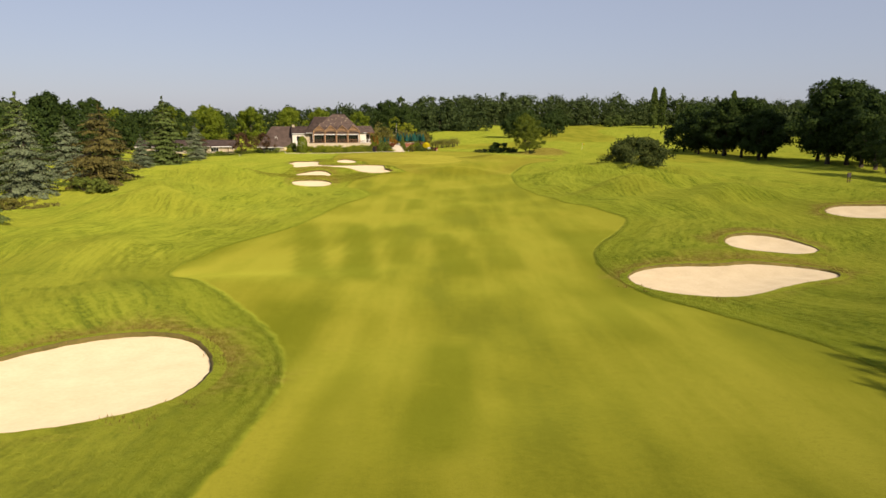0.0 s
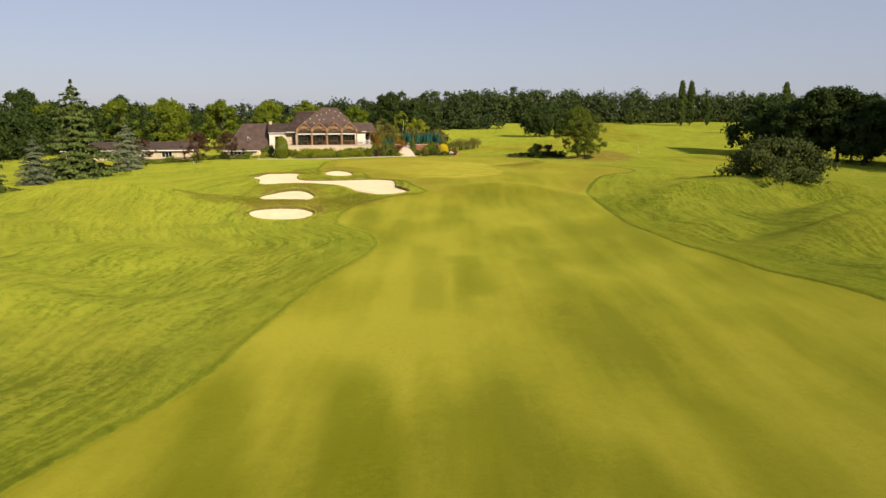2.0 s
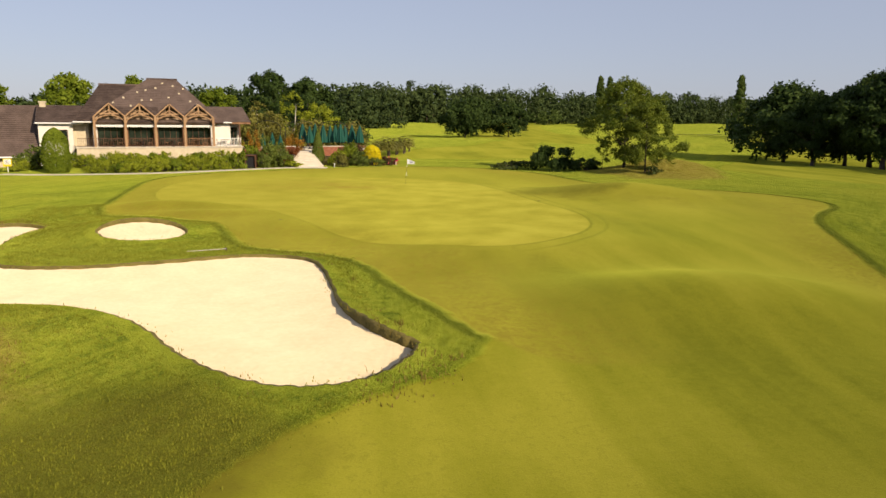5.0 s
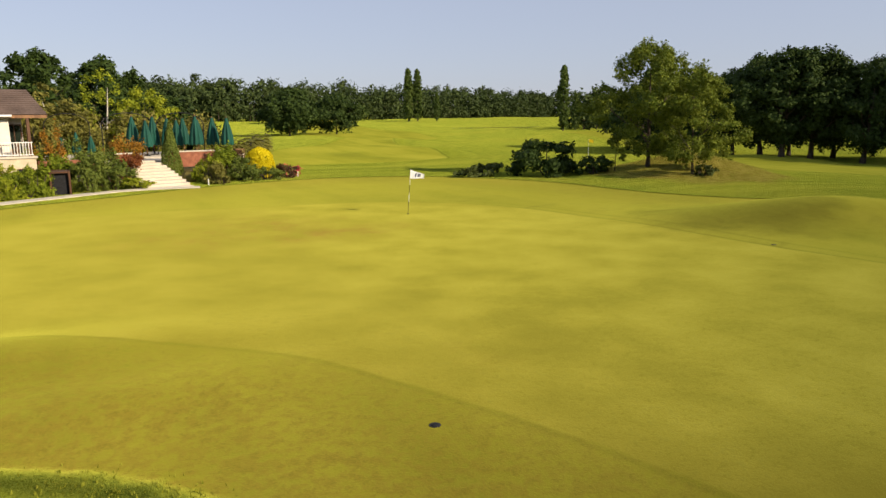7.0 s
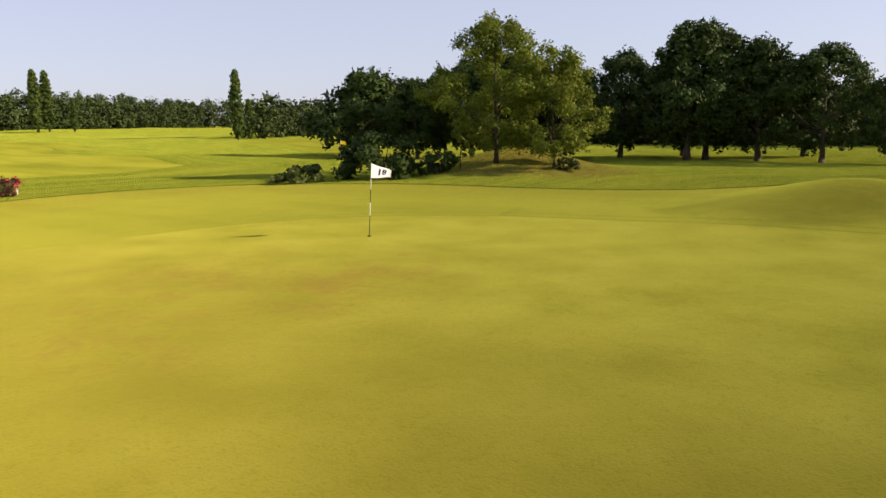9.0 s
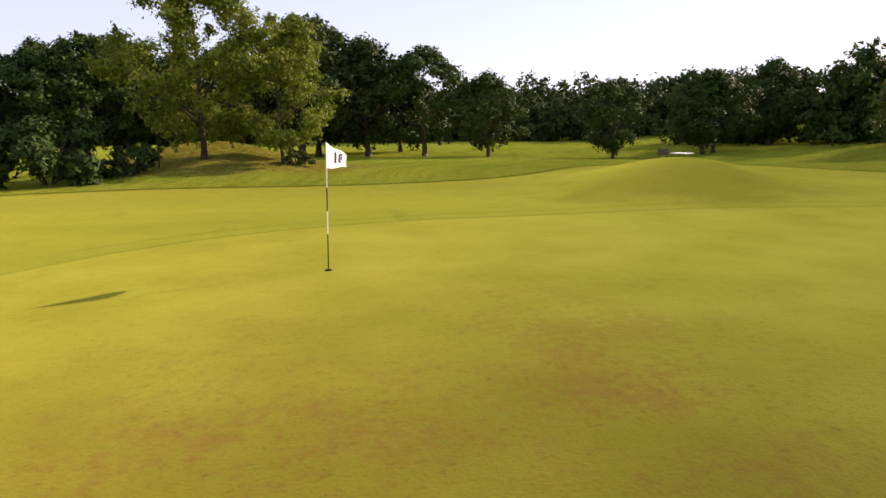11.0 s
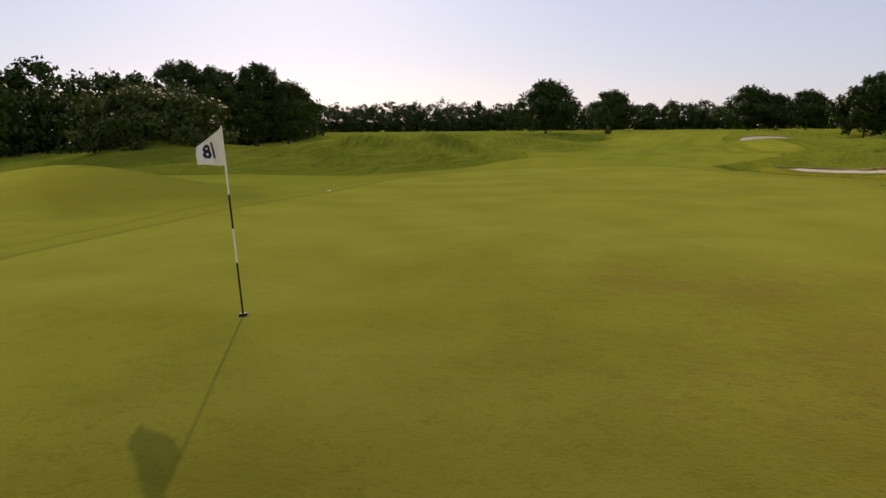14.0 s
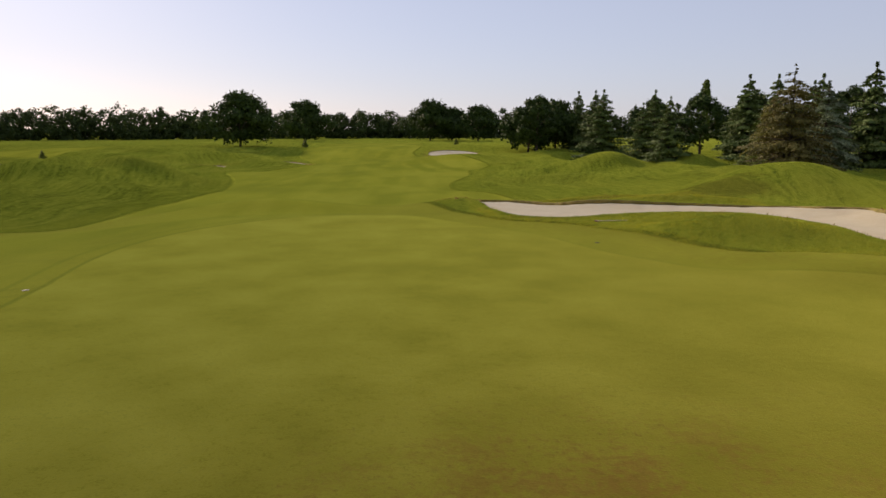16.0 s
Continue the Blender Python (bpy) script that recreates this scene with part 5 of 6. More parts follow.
part("brick_parapet", box(14.0, 18.4, -0.45, -0.1, 1.4, 2.1), BRICK, house)

# terrace furniture
hm = house.matrix_world


def chair(label, material):
    root = holder("terrace_chair", Matrix(), label, "chair", "terrace chairs")
    part("seat", box(-0.22, 0.22, -0.22, 0.22, 0.42, 0.46), material, root)
    part("backrest", join(box(-0.22, 0.22, 0.19, 0.22, 0.80, 0.90), *[box(-0.2 + 0.1 * k, -0.16 + 0.1 * k, 0.195, 0.215, 0.46, 0.80, 0.004) for k in range(5)]), material, root)
    for x in (-0.19, 0.19):
        for y in (-0.19, 0.19):
            part("leg", box(x - 0.02, x + 0.02, y - 0.02, y + 0.02, 0, 0.42, 0.004), material, root)
    return root


def table(label):
    root = holder("terrace_table", Matrix(), label, "table", "terrace tables")
    part("tabletop", lathe([(0.45, 0.72), (0.47, 0.73), (0.47, 0.75), (0.45, 0.76)], 20), DARKWOOD, root)
    part("pedestal", lathe([(0.25, 0.0), (0.22, 0.03), (0.04, 0.05), (0.035, 0.70), (0.12, 0.72)], 12), BLACK, root)
    return root


t0, c0 = table("round dark wooden terrace table"), chair("slatted reddish wooden terrace chair", TIMBER)
seats = [(0.2, -0.35), (3.2, -0.3), (6.3, -0.3), (9.0, -0.3), (12.0, -0.2)]
for k, (u, v) in enumerate(seats):
    m = hm @ Matrix.Translation((u, v + 0.05, FLOOR))
    if k:
        copy_thing(t0, m)
    else:
        t0.matrix_world = m
    for j, (du, turn) in enumerate(((-0.75, 90), (0.75, -90))):
        m = hm @ Matrix.Translation((u + du, v + 0.05, FLOOR)) @ Matrix.Rotation(radians(turn), 4, 'Z')
        if k or j:
            copy_thing(c0, m)
        else:
            c0.matrix_world = m

# low pro shop beyond the lawn
shop = holder("pro_shop", pose(-75, 14, lie_at(-62, 20), 0, 0, 10), "long low cream building with a shallow brown roof", "building")
part("wall", box(0, 24, 0.8, 7, -0.6, 1.9), CREAM, shop)
part("roof", join(courses((-0.8, 0, 1.8), (24.8, 0, 1.8), (24.8, 4, 3.4), (-0.8, 4, 3.4), 10), courses((24.8, 8, 1.8), (-0.8, 8, 1.8), (-0.8, 4, 3.4), (24.8, 4, 3.4), 10)), ROOF, shop)
part("fascia", box(-0.8, 24.8, -0.06, 0.0, 1.66, 1.86), WHITEPAINT, shop)
for u in (4, 9, 14, 18):
    window(shop, u, u + 2.0, 0.78, 0.4, 1.5, 3, WHITEPAINT)
for u in (1.5, 8, 13, 22.5):
    part("porch_post", box(u - 0.08, u + 0.08, 0.05, 0.2, -0.6, 1.7), DARKWOOD, shop)

# ---- terrace garden ----
HEDGE = [(-6.6, -2.4), (-4.6, -2.3), (-2.6, -2.4), (-0.6, -2.3), (1.4, -2.4), (3.4, -2.3), (5.4, -2.4), (7.4, -2.2), (9.4, -2.4), (11.4, -2.3), (13.2, -2.4)]
kinds = [shrub("hedge_shrub", lab, 60 + k, 1.5, 1.2, h * 0.82, m, 2600, 0.11, "shrubs below the terrace") for k, (lab, h, m) in enumerate((("dense yellow-green shrub below the terrace wall", 2.0, LIME), ("fresh green shrub below the terrace wall", 1.8, BRIGHT), ("bright yellow-green shrub below the terrace wall", 1.7, LIME)))]
for k, (u, v) in enumerate(HEDGE):
    p = hm @ Vector((u, v, 0))
    size = 0.85 + 0.35 * ((k * 5) % 7) / 7
    if k < 3:
        plant_at(kinds[k], p.x, p.y, 50 * k, size)
    else:
        copy_at(kinds[(k * 2) % 3], p.x, p.y, 77 * k, size)
    q = hm @ Vector((u + 0.9, v - 1.2, 0))
    if 3 < k < 10:
        copy_at(kinds[(2, 0, 2, 1)[k % 4]], q.x, q.y, 31 * k, 0.5 + 0.12 * (k % 3))
cyp = topiary("clipped_cypress", "broad clipped green cypress column beside the terrace", 71, 1.25, 4.3, BRIGHT, 9000, 0.11, COLUMN)
plant_at(cyp, -32.4, 13.6)
p = hm @ Vector((-7.2, -2.6, 0))
plant_at(shrub("laurel_shrub", "dark rounded shrub at the corner of the wing", 72, 1.5, 1.3, 2.3, BUSH, 1500, 0.2), p.x, p.y)
PLUM = broadleaf("plum_tree", "small purple-leaved plum tree on the lawn", 73, 5.0, 2.3, 1.5, 0.13, 2600, 0.2, PURPLE, "plum trees", 50, 0.28, 0.05, 0.8, 7)
plant_at(PLUM, -44.5, 0.5, 0)
copy_at(PLUM, -40.2, 5.6, 120, 0.95)
copy_at(PLUM, -54.0, 1.0, 200, 0.85, label="purple-leaved plum tree with low branches")
# clipped hedge across the lawn
hedge_pts = [(-56 + 18 * t, 2.6 + 7.4 * t) for t in np.linspace(0, 1, 72)]
r = np.random.default_rng(5)
hc = np.concatenate([np.stack([x + r.normal(0, 0.25, 60), y + r.normal(0, 0.25, 60), lie_at(x, y) + r.random(60) * 0.85], 1) for x, y in hedge_pts])
hedge = holder("clipped_hedge", Matrix(), "low clipped dark hedge along the lawn", "hedge")
part("foliage", leaves(hc, 0.15, r, 0.2), BUSH, hedge)
for k, (x, y) in enumerate(((-52, 8), (-47, 10.5), (-43, 12), (-39, 14), (-36.5, 15), (-49, 14))):
    copy_at(kinds[(k + 1) % 3], x, y, 40 * k, 0.8)

notice = plant_at(holder("lawn_sign", Matrix(), "small white and yellow notice board on a post", "sign"), -37.0, 14.2, 8)
part("post", box(-0.04, 0.04, -0.03, 0.03, -0.2, 1.0, 0.006), WHITEPAINT, notice)
panel = part("panel", box(-0.38, 0.38, -0.05, -0.03, 0.55, 1.3, 0.006), YELLOWCLOTH, notice)
part("notice_sheet", box(-0.3, 0.3, -0.062, -0.05, 0.75, 1.22, 0.003), WHITEPAINT, panel)
for k in range(3):
    part("text_bar", box(-0.22, 0.22 - 0.07 * k, -0.068, -0.062, 0.84 + 0.11 * k, 0.89 + 0.11 * k, 0.001), SIGN, panel)

# planting between the terrace wall and the path
WALKWAY = [(-36.5, 11.4), (-34, 11.0), (-31, 11.0), (-28.5, 11.2), (-26.5, 11.6), (-24, 12.0), (-22, 12.7), (-20, 13.6), (-17.6, 15.0), (-15.9, 16.2), (-14.2, 17.4), (-12.8, 18.5), (-11.5, 19.3), (-10.2, 19.7), (-9.0, 19.8), (-7.6, 19.7), (-6.4, 19.6)]
for k in range(13):
    x = -28.6 + 1.05 * k
    y = float(np.interp(x, [q[0] for q in WALKWAY], [q[1] for q in WALKWAY]))
    copy_at(kinds[(2, 0, 1, 2, 0)[k % 5]], x - 0.3, y + 1.7, 41 * k, 0.48 + 0.08 * (k % 4))
    copy_at(kinds[(0, 2, 0, 1)[k % 4]], x - 0.7, y + 3.7, 67 * k, 0.72 + 0.09 * (k % 3))
    if k % 2 == 0:
        copy_at(kinds[(1, 0, 2)[k % 3]], x - 1.0, y + 5.8, 23 * k, 0.9)

# dark service doorway in a retaining wall
cellar = holder("service_doorway", Matrix.Translation((-14.6, 18.7, lie_at(-14.6, 18.7))), "dark open service doorway framed in dark timber", "doorway")
part("retaining_wall", join(box(-0.62, -0.5, 0, 2.6, -0.4, 1.42), box(0.42, 0.54, 0, 2.6, -0.4, 1.42), box(-0.5, 0.42, 0, 2.3, 1.32, 1.42), box(-0.5, 0.42, 2.3, 2.6, -0.4, 1.32)), DARKWOOD, cellar)
# black panel across the opening paints the dark inside
part("dark_inside", box(-0.48, 0.40, 0.25, 0.32, -0.1, 1.31, 0.004), BLACK, cellar, "black panel standing for the shade inside the doorway")

# path along the edge of the apron and steps up to the terrace
edge_pts = [Vector((x, y, 0)) for x, y in WALKWAY]
v, f = [], []
for k, q in enumerate(edge_pts):
    d = (edge_pts[min(k + 1, len(edge_pts) - 1)] - edge_pts[max(k - 1, 0)]).normalized()
    side = Vector((-d.y, d.x, 0)) * 0.55
    for s in (-1, 1):
        c = q + side * s
        v += [(c.x, c.y, lie_at(c.x, c.y) + 0.045), (c.x, c.y, lie_at(c.x, c.y) - 0.2)]
for k in range(len(edge_pts) - 1):
    i = 4 * k
    f += [(i, i + 2, i + 6, i + 4), (i + 1, i, i + 4, i + 5), (i + 2, i + 3, i + 7, i + 6)]
tagged(new("garden_path", mesh_of("garden_path", v, f, PALE)), "narrow pale gravel path along the turf edge", "path", kind="structure")
stairs = holder("garden_steps", pose(-8.1, 20.1, lie_at(-7, 21) - 0.1, 0, 0, 12), "broad pale stone steps climbing to the terrace", "steps")
for k in range(9):
    part("step", box(-1.7 + 0.05 * k, 1.5 - 0.04 * k, 0.62 * k, 0.62 * (k + 1) + 0.02, -0.3, 0.17 * (k + 1), 0.02), PALE, stairs)
part("landing", box(-2.6, 2.4, 5.6, 9.5, -0.3, 1.66, 0.03), PALE, stairs)
wall = holder("planter_wall", pose(-7.6, 20.4, lie_at(-7, 21), 0, 0, 12), "low red brick planter wall at the head of the steps", "wall")
for x0, x1 in ((-2.6, -1.4), (1.2, 5.4)):
    part("brickwork", box(x0, x1, 5.3, 5.6, 1.0, 2.1), BRICK, wall)
    part("coping", box(x0 - 0.05, x1 + 0.05, 5.24, 5.66, 2.1, 2.18), PALE, wall)
deck = holder("terrace_deck", pose(-7.6, 20.4, lie_at(-7, 21), 0, 0, 12), "raised paved terrace behind planting", "terrace")
part("deck", box(-6.0, 9.0, 9.5, 19, -0.4, 1.62, 0.03), PALE, deck)
part("earth_bank", box(1.6, 8.6, 3.2, 9.5, -0.5, 0.8, 0.6), LIP, deck, "planted earth bank")
railing(deck, 1.8, 7.6, 6.2, 1.2, TIMBER, "red-brown timber railing")


def parasol(label):
    """A closed parasol: canvas gathered in folds round its pole."""
    root = holder("parasol", Matrix(), label, "parasol", "closed parasols")
    v, f, n = [], [], 32
    prof = [(0.05, 3.15), (0.11, 3.02), (0.22, 2.6), (0.33, 2.1), (0.40, 1.6), (0.46, 1.05), (0.42, 0.8)]
    for rr, z in prof:
        for s in range(n):
            g = 2 * math.pi * s / n
            fold = 1 + 0.30 * math.cos(8 * g + 0.4) * min(1, rr * 3)
            v.append((rr * fold * math.cos(g), rr * fold * math.sin(g), z - 0.05 * math.cos(8 * g)))
    for k in range(len(prof) - 1):
        f += [(k * n + s, (k + 1) * n + s, (k + 1) * n + (s + 1) % n, k * n + (s + 1) % n) for s in range(n)]
    part("canopy", (v, f), CANVAS, root, "dark green folded canvas", True)
    part("pole", tube([(0, 0, 0), (0, 0, 3.1)], [0.035, 0.03], 8), TIMBER, root)
    part("finial", lathe([(0.02, 3.1), (0.06, 3.16), (0.05, 3.22), (0.01, 3.27)], 10), TIMBER, root)
    part("base_plate", lathe([(0.32, 0), (0.32, 0.06), (0.08, 0.10), (0.06, 0.3)], 14), BLACK, root)
    return root


PAR = parasol("closed dark green parasol on the terrace")
spots = [(-2.9, 31.6), (-3.8, 33.2), (-5.3, 32.4), (-6.6, 34.0), (-7.5, 32.6), (-8.5, 33.6), (-9.2, 31.9), (-5.9, 35.2), (-10.1, 33.2), (-4.6, 35.8), (-14.6, 37.2), (-13.4, 37.8), (-12.3, 36.8)]
for k, (x, y) in enumerate(spots):
    m = Matrix.Translation((x + (0.8 if k < 10 else 0), y, lie_at(-7, 21) + 1.62 - (0.35 if k > 9 else 0))) @ Matrix.Rotation(k * 0.7, 4, 'Z') @ Matrix.Scale(0.95 + 0.05 * (k % 3) - (0.3 if k > 9 else 0), 4)
    if k:
        copy_thing(PAR, m)
    else:
        PAR.matrix_world = m

plant_at(topiary("golden_bush", "round bright golden-yellow clipped bush", 81, 1.15, 2.35, YELLOW, 7000, 0.10, BALL), -1.05, 25.0)
for k, (name, label, x, y, rx, h, m, c) in enumerate((
        ("flower_shrub", "low shrub with pink-red flowers", 1.5, 25.0, 0.75, 0.9, PINK, 160), ("flower_shrub", "low green shrub at the end of the bed", 0.9, 24.4, 1.0, 1.0, PURPLE, 700),
        ("bed_shrub", "rounded fresh green shrub in the bed", -3.6, 24.6, 1.0, 2.0, BRIGHT, 1100), ("bed_shrub", "dark purple shrub in the bed", -2.7, 26.4, 1.0, 2.3, PURPLE, 1200),
        ("bed_shrub", "dark green low shrub in the bed", -2.4, 23.4, 1.3, 1.2, BUSH, 1000), ("bed_shrub", "tall feathery green plant beside the steps", -4.8, 22.6, 0.9, 1.4, OLIVE, 900),
        ("bed_shrub", "yellow-green rounded shrub beside the steps", -5.2, 23.9, 1.1, 1.9, LIME, 1000), ("bed_shrub", "leafy mid-green shrub before the planter wall", -3.7, 25.6, 1.1, 2.4, BRIGHT, 1500), ("bed_shrub", "dark green shrub before the planter wall", -2.7, 24.2, 1.2, 1.6, BUSH, 1200),
        ("bed_shrub", "dark green low shrub in the bed", -0.9, 23.3, 1.2, 0.9, BUSH, 800), ("bed_shrub", "low dry grassy plant at the bed edge", -4.6, 21.4, 0.7, 0.7, OLIVE, 500),
        ("maple_shrub", "red-leaved Japanese maple beside the steps", -10.6, 23.4, 1.5, 2.3, REDLEAF, 1500), ("maple_shrub", "orange-leaved shrub behind the steps", -10.2, 27.4, 1.5, 3.2, ORANGE, 1300),
        ("bed_shrub", "yellow-green ground cover beside the steps", -10.2, 20.9, 1.2, 0.7, LIME, 900), ("bed_shrub", "dark trailing evergreen over the tunnel wall", -12.0, 23.4, 1.5, 2.4, BUSH, 1800), ("bed_shrub", "dark green evergreen sloping beside the doorway", -13.0, 20.6, 1.4, 2.4, BUSH, 2200), ("bed_shrub", "leafy green shrub beside the doorway", -15.9, 18.6, 0.9, 1.7, BRIGHT, 1300), ("bed_shrub", "leafy shrub over the doorway", -14.6, 21.6, 1.3, 2.3, BRIGHT, 1500), ("bed_shrub", "dark green evergreen beside the path", -11.6, 21.0, 1.2, 1.7, BUSH, 1600),
        ("bed_shrub", "dark green shrub over the tunnel wall", -14.4, 29.2, 1.6, 3.0, BUSH, 1500), ("maple_shrub", "orange-flowering climber at the terrace end", -15.2, 27.0, 1.3, 3.9, ORANGE, 1200),
        ("bed_shrub", "green shrub by the terrace corner", -16.4, 26.6, 1.2, 2.2, BRIGHT, 1000))):
    plant_at(shrub(name, label, 82 + k, rx, rx, h, m, int(c * 1.9), 0.115), x, y, 40 * k)
plant_at(topiary("clipped_yew", "slim clipped dark green cone beside the steps", 99, 0.8, 4.3, BUSH, 8000, 0.09, SPIRE), -7.4, 25.4)


pergola = holder("pergola", Matrix.Translation((-8.0, 33.0, lie_at(-7, 21) + 1.62)), "thin dark iron pergola arches over the terrace", "pergola")
for x, y, w in ((-6.0, 5.0, 3.4), (-1.6, 1.0, 3.8), (2.6, 1.6, 3.8)):
    part("arch", tube([(x + w * 0.5 * math.cos(g), y, 2.5 + 0.95 * math.sin(g)) for g in np.linspace(math.pi, 0, 12)], [0.04] * 12, 6), BLACK, pergola)
    for s in (-0.5, 0.5):
        part("post", tube([(x + s * w, y, 0), (x + s * w, y, 2.5)], [0.04, 0.04], 6), BLACK, pergola)


def palm():
    root = holder("palm_tree", Matrix(), "small fan palm with a shaggy trunk and dry fronds", "tree", "palms")
    part("trunk", tube([(0, 0, -0.2), (0.05, 0, 1.0), (0.02, 0, 1.9)], [0.14, 0.12, 0.10], 8), BARK, root)
    v, f = [], []
    for k in range(34):
        g, up = k * 2.4, 0.9 - 2.0 * (k / 34)
        c = Vector((0.7 * math.cos(g), 0.7 * math.sin(g), 1.9 + 0.75 * up))
        for j in range(9):
            q = g + (j - 4) * 0.24
            tip = c + Vector((0.75 * math.cos(q), 0.75 * math.sin(q), 0.3 * up - 0.3))
            s = Vector((-math.sin(q), math.cos(q), 0)) * 0.07
            i = len(v)
            v += [tuple(c - s), tuple(c + s), tuple(tip)]
            f.append((i, i + 1, i + 2))
    part("crown", (v, f), OLIVE, root)
    return root


PALM = plant_at(palm(), 0.2, 41.5)
for k, (x, y) in enumerate(((1.2, 43.6), (1.8, 46.4), (2.9, 45.4), (3.4, 48.8), (4.6, 50.6), (5.2, 54.0), (6.4, 55.6), (6.9, 58.4), (7.9, 60.4))):
    copy_at(PALM, x, y, 50 * k, 0.92 + 0.09 * (k % 4))
PEG = holder("boundary_peg", Matrix(), "short white wooden peg in the turf", "peg", "white pegs")
part("peg", lathe([(0.035, -0.1), (0.035, 0.38), (0.028, 0.42), (0.008, 0.44)], 10), WHITEPAINT, PEG)
plant_at(PEG, 1.8, 24.6)
for x, y in ((-5.6, 20.9), (-44, -2.5)):
    copy_at(PEG, x, y, 0)


# ---- flagstick and small things on the course ----
stick = holder("flagstick", Matrix.Translation((0, 0, lie_at(0, 0))), "black and white banded flagstick with a white flag in the hole", "flagstick")
LEAN = Vector((0.17, -0.02, 2.1))


def along(s):
    return tuple(LEAN * s)


part("cup", lathe([(0.054, -0.12), (0.054, 0.003), (0.066, 0.006), (0.07, 0.0)], 20), BLACK, stick, "dark hole cup")
part("ferrule", tube([along(0), along(0.012)], [0.05, 0.045], 12), BLACK, stick)
for a, b, m in ((0.0, 0.285, BLACK), (0.285, 0.465, WHITEPAINT), (0.465, 0.645, BLACK), (0.645, 1.0, WHITEPAINT)):
    part("shaft_section", tube([along(a), along(b)], [0.0105, 0.0105], 10), m, stick)
part("cap", tube([along(1.0), along(1.012)], [0.014, 0.012], 10), BLACK, stick)
FL_W, FL_H = 0.64, 0.41


def flag_point(s, h):
    """A point of the cloth: s along it from the stick, h down from its top edge."""
    g = radians(-28) + 0.2 * math.sin(3.0 * s) * s
    top = LEAN * (0.995 - h * FL_H / 2.1)
    wave = 0.05 * math.sin(7.0 * s + 1.5 * h) * s
    return (top.x + s * FL_W * math.cos(g) - wave * math.sin(g), top.y + s * FL_W * math.sin(g) + wave * math.cos(g), top.z - 0.21 * s * (1 - h) - 0.03 * s - 0.012 * math.sin(6 * s))


N, M = 20, 12
v = [flag_point(i / N, j / M) for i in range(N + 1) for j in range(M + 1)]
v += [(x + 0.004 * math.sin(radians(-28)), y - 0.004 * math.cos(radians(-28)), z) for x, y, z in v]
k = (N + 1) * (M + 1)
f = []
for i in range(N):
    for j in range(M):
        q = (i * (M + 1) + j, i * (M + 1) + j + 1, (i + 1) * (M + 1) + j + 1, (i + 1) * (M + 1) + j)
        f += [q, tuple(k + c for c in reversed(q))]
flag = part("flag", (v, f), CLOTH, stick, "white cloth flag printed 18", True)


def digits(side):
    """The hole number, laid on the cloth and bent with it."""
    cu = bpy.data.curves.new("number", 'FONT')
    cu.body, cu.size, cu.align_x, cu.align_y, cu.extrude = "18", 0.30, 'CENTER', 'CENTER', 0.0
    cu.offset = 0.011
    cu.shear = 0.1
    tmp = new("number", cu)
    me = bpy.data.meshes.new_from_object(tmp.evaluated_get(bpy.context.evaluated_depsgraph_get()))
    bpy.data.objects.remove(tmp)
    bm = bmesh.new()
    bm.from_mesh(me)
    bmesh.ops.triangulate(bm, faces=bm.faces[:])
    for _ in range(2):
        bmesh.ops.subdivide_edges(bm, edges=[q for q in bm.edges if q.calc_length() > 0.05], cuts=1)
        bmesh.ops.triangulate(bm, faces=bm.faces[:])
    for q in bm.verts:
        s, h = 0.50 + q.co.x / FL_W, 0.5 - q.co.y / FL_H
        p = flag_point(s, h)
        o = 0.009 if side > 0 else -0.005
        q.co = (p[0] + o * math.sin(radians(-28)), p[1] - o * math.cos(radians(-28)), p[2])
    bm.to_mesh(me)
    bm.free()
    me.materials.clear()
    me.materials.append(NAVY)
    ob = new("number", me)
    ob.parent = flag
    return ob


digits(1)
digits(-1)

far_pin = holder("far_flagstick", Matrix.Translation((44.6, 42, lie_at(44.6, 42))), "thin flagstick with a small yellow flag on another green", "flagstick")
part("shaft", tube([(0, 0, -0.1), (0, 0, 2.2)], [0.012, 0.012], 8), WHITEPAINT, far_pin)
part("flag", slab([(0.0, 0.0, 2.2), (0.5, -0.3, 2.1), (0.5, -0.3, 1.75), (0.0, 0.0, 1.8)], 0.01), YELLOWCLOTH, far_pin)

SPRINK = holder("sprinkler_head", Matrix(), "round dark sprinkler head set flush in the turf", "sprinkler", "sprinkler heads")
part("lid", lathe([(0.11, -0.05), (0.11, 0.012), (0.09, 0.02), (0.02, 0.022)], 18), BLACK, SPRINK)
part("collar", lathe([(0.15, -0.03), (0.15, 0.006), (0.112, 0.008), (0.111, -0.03)], 18), RUBBER, SPRINK)
plant_at(SPRINK, 7.55, -14.1, 0, 0.6)
for x, y in ((-9.5, -21.6),):
    copy_at(SPRINK, x, y, 0, 0.6)


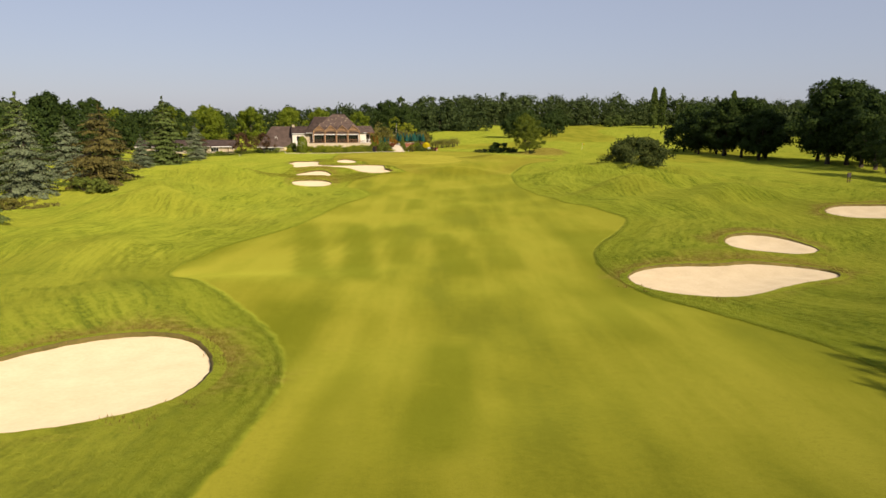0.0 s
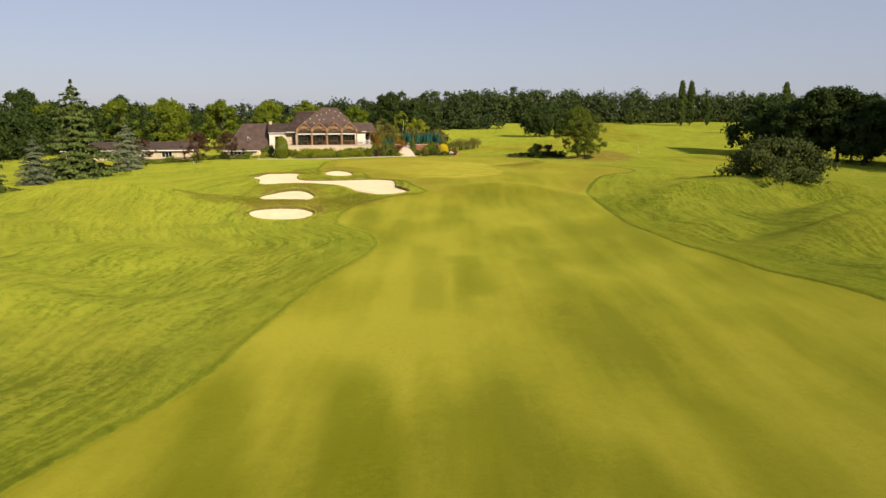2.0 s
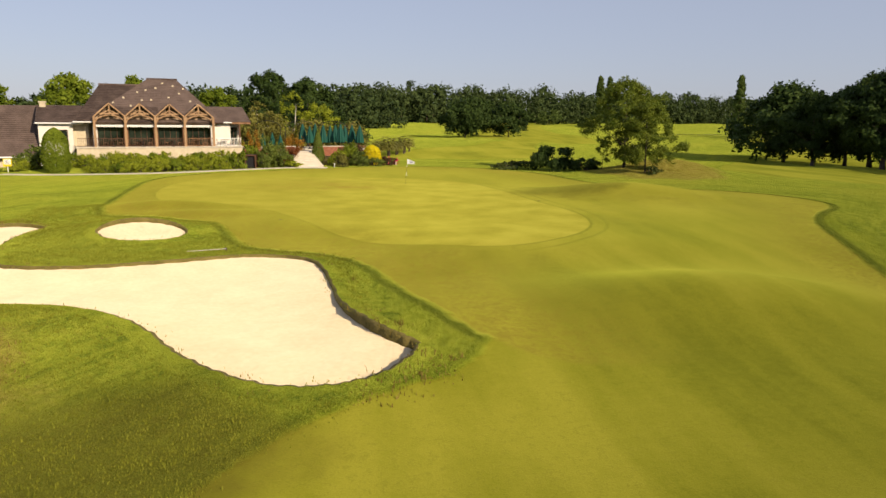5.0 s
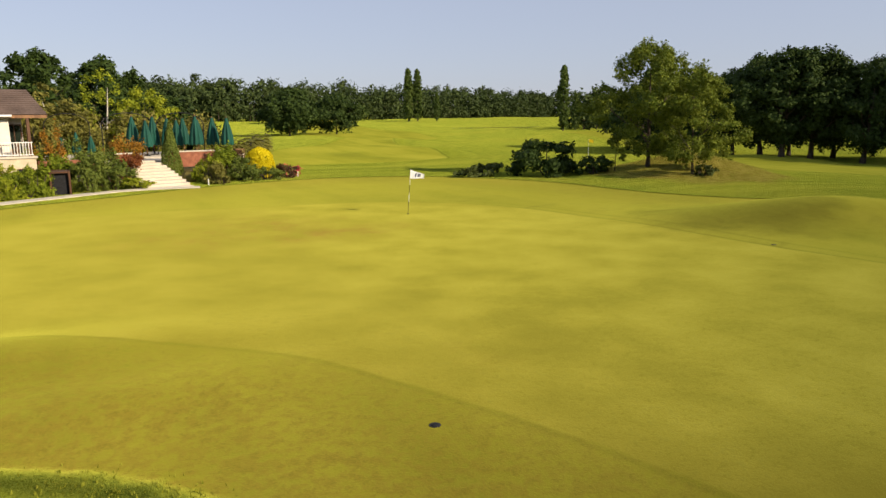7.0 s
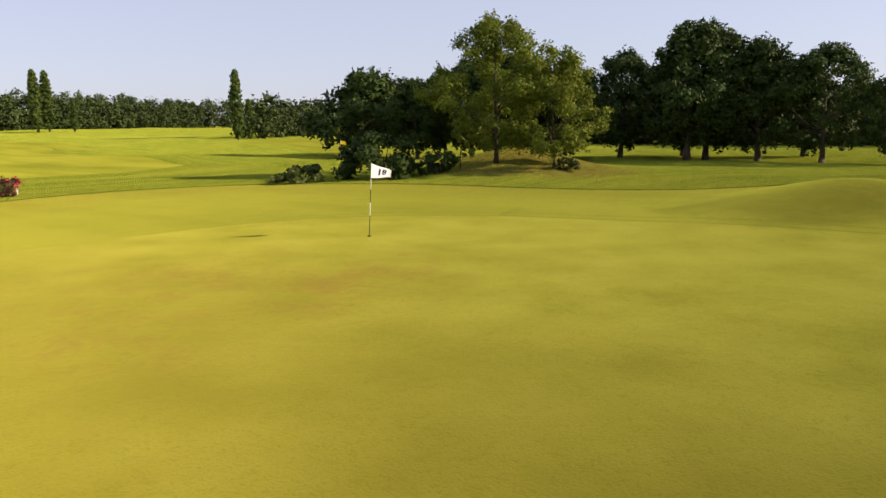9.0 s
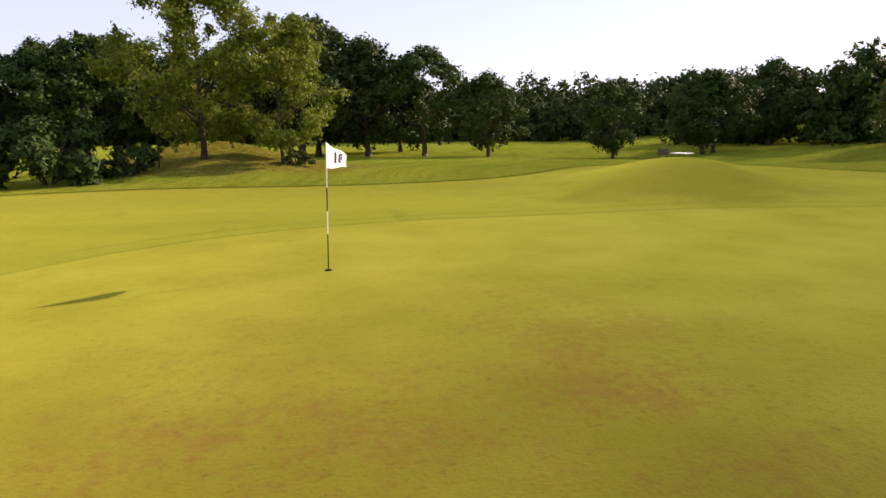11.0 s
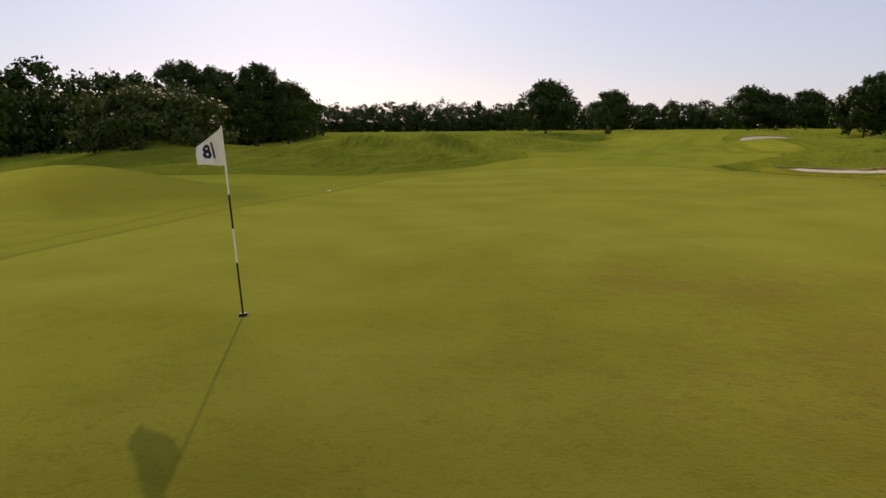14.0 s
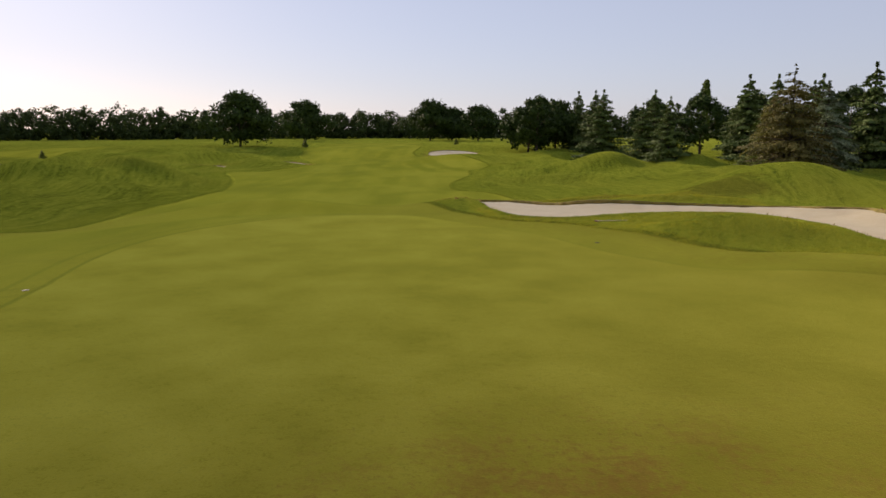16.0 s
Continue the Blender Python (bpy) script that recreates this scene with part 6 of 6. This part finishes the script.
def cart():
    root = holder("golf_cart", Matrix(), "white golf cart with a flat roof parked on the grass", "golf cart")
    part("body", join(box(-1.15, 1.15, -0.58, 0.58, 0.28, 0.52, 0.08), box(0.55, 1.2, -0.56, 0.56, 0.5, 0.85, 0.12), box(-1.1, -0.2, -0.55, 0.55, 0.5, 0.78, 0.06)), WHITEPAINT, root)
    part("seat", join(box(-0.75, -0.1, -0.52, 0.52, 0.78, 0.9, 0.05), box(-0.82, -0.68, -0.52, 0.52, 0.9, 1.25, 0.05)), BLACK, root)
    part("roof", box(-1.0, 0.85, -0.6, 0.6, 1.80, 1.88, 0.05), WHITEPAINT, root)
    for x in (-0.9, 0.75):
        for y in (-0.52, 0.52):
            part("roof_post", tube([(x, y, 0.7), (x * 0.93, y, 1.82)], [0.02, 0.02], 6), BLACK, root)
    for x in (-0.75, 0.8):
        for y in (-0.55, 0.55):
            w = part("wheel", tube([(x, y - 0.09, 0.22), (x, y + 0.09, 0.22)], [0.22, 0.22], 16), RUBBER, root)
            part("rim", tube([(x, y - 0.1, 0.22), (x, y + 0.1, 0.22)], [0.11, 0.11], 12), METAL, w)
    part("steering_wheel", tube([(0.45 + 0.12 * math.sin(g) * 0.5, -0.25 + 0.15 * math.cos(g), 1.0 + 0.12 * math.sin(g)) for g in np.linspace(0, 2 * math.pi, 14)], [0.015] * 14, 5), BLACK, root)
    return root


plant_at(cart(), 47.6, -21.6, 30, 0.85, 0.08)

bench = plant_at(holder("tee_bench", Matrix(), "dark wooden tee sign and bench on two posts", "bench"), 83, -31, 40)
for x in (-0.6, 0.6):
    part("post", box(x - 0.06, x + 0.06, -0.06, 0.06, -0.2, 2.0), DARKWOOD, bench)
part("board", box(-0.8, 0.8, -0.05, 0.05, 1.1, 1.9), SIGN, bench)
part("seat", box(-0.9, 0.9, -0.3, 0.1, 0.4, 0.46), DARKWOOD, bench)

CONE = plant_at(conifer("marker_bush", "small dark clipped cone bush marking a distance", 111, 1.9, 0.85, BUSH, 1400, 0.16, 0.05, 0.2, 0.6, 0.0), 24.3, -164.5)
for x, y, s in ((66, -128, 0.8), (-12.5, -193, 0.9)):
    copy_at(CONE, x, y, 70, s)

rake = plant_at(holder("bunker_rake", Matrix(), "pale wooden bunker rake lying on the turf", "rake"), -12.2, -29.6, 12)
part("handle", tube([(-0.8, 0, 0.03), (0.8, 0, 0.05)], [0.016, 0.016], 6), PALE, rake)
part("rake_head", join(box(0.78, 0.83, -0.24, 0.24, 0.03, 0.07, 0.01), *[box(0.79, 0.82, -0.22 + 0.1 * k, -0.20 + 0.1 * k, -0.02, 0.04, 0.004) for k in range(5)]), DARKWOOD, rake)


# ---- longer grass: rough near the green and dry tufts above the bunkers ----
def tufts(name, label, seed, spots, blades, high, wide, material, lean=0.5):
    """Blades in tufts, each a narrow bent triangle pair."""
    r = np.random.default_rng(seed)
    k = len(spots) * blades
    base = np.repeat(np.asarray(spots), blades, 0)[:, :2] + r.normal(0, wide, (k, 2))
    z = lie(base[:, 0], base[:, 1]) - 0.01
    g = r.random(k) * 2 * math.pi
    h = high * (0.45 + 0.8 * r.random(k)) * np.repeat(0.55 + 0.9 * r.random(len(spots)) ** 1.5, blades)
    l = lean * h * r.random(k)
    d = np.stack([np.cos(g), np.sin(g)], 1)
    s = np.stack([-np.sin(g), np.cos(g)], 1) * (0.010 + 0.012 * r.random(k))[:, None] * (high / 0.12) ** 0.5
    b = np.c_[base, z]
    v = np.empty((k, 5, 3))
    v[:, 0], v[:, 1] = b - np.c_[s, np.zeros(k)], b + np.c_[s, np.zeros(k)]
    mid = b + np.c_[d * (0.35 * l)[:, None], 0.6 * h]
    v[:, 2], v[:, 3] = mid + np.c_[0.7 * s, np.zeros(k)], mid - np.c_[0.7 * s, np.zeros(k)]
    v[:, 4] = b + np.c_[d * l[:, None], h]
    i = np.arange(k)[:, None] * 5
    f = np.concatenate([i + (0, 1, 2, 3)], 0).tolist() + (i + (3, 2, 4)).tolist()
    ob = new(name, mesh_of(name, v.reshape(-1, 3), f, material))
    return tagged(ob, label, "grass", kind="stuff")


r = np.random.default_rng(90)
xy = np.stack([r.uniform(-24, -6, 12000), r.uniform(-52, -14, 12000)], 1)
d = np.maximum(inside_by(xy[:, 0], xy[:, 1], APRON), inside_by(xy[:, 0], xy[:, 1], FAIRWAY))
for o in OUTLINES[:4]:
    d = np.maximum(d, inside_by(xy[:, 0], xy[:, 1], o) + 0.1)
tufts("rough_grass", "short uneven green rough beside the green", 91, xy[d < 0.0], 16, 0.062, 0.2, BLADE)
dry_spots = []
for o, spec in zip(OUTLINES, BUNKERS):
    c = o.mean(0)
    if spec[0] == "pot_bunker":
        continue
    for p in o:
        if p[1] > c[1] + 0.15 * np.ptp(o[:, 1]) or r.random() < 0.15:
            for _ in range(7):
                w = (p - c) / np.linalg.norm(p - c)
                dry_spots.append(p + w * (0.1 + 1.3 * r.random() ** 2) + r.normal(0, 0.15, 2))
dry_spots = np.array(dry_spots)
d = np.full(len(dry_spots), -9.0)
for o in OUTLINES:
    d = np.maximum(d, inside_by(dry_spots[:, 0], dry_spots[:, 1], o))
tufts("dry_grass", "dry brown fescue above the bunker edges", 92, dry_spots[d < -0.03], 5, 0.11, 0.14, DRYBLADE)
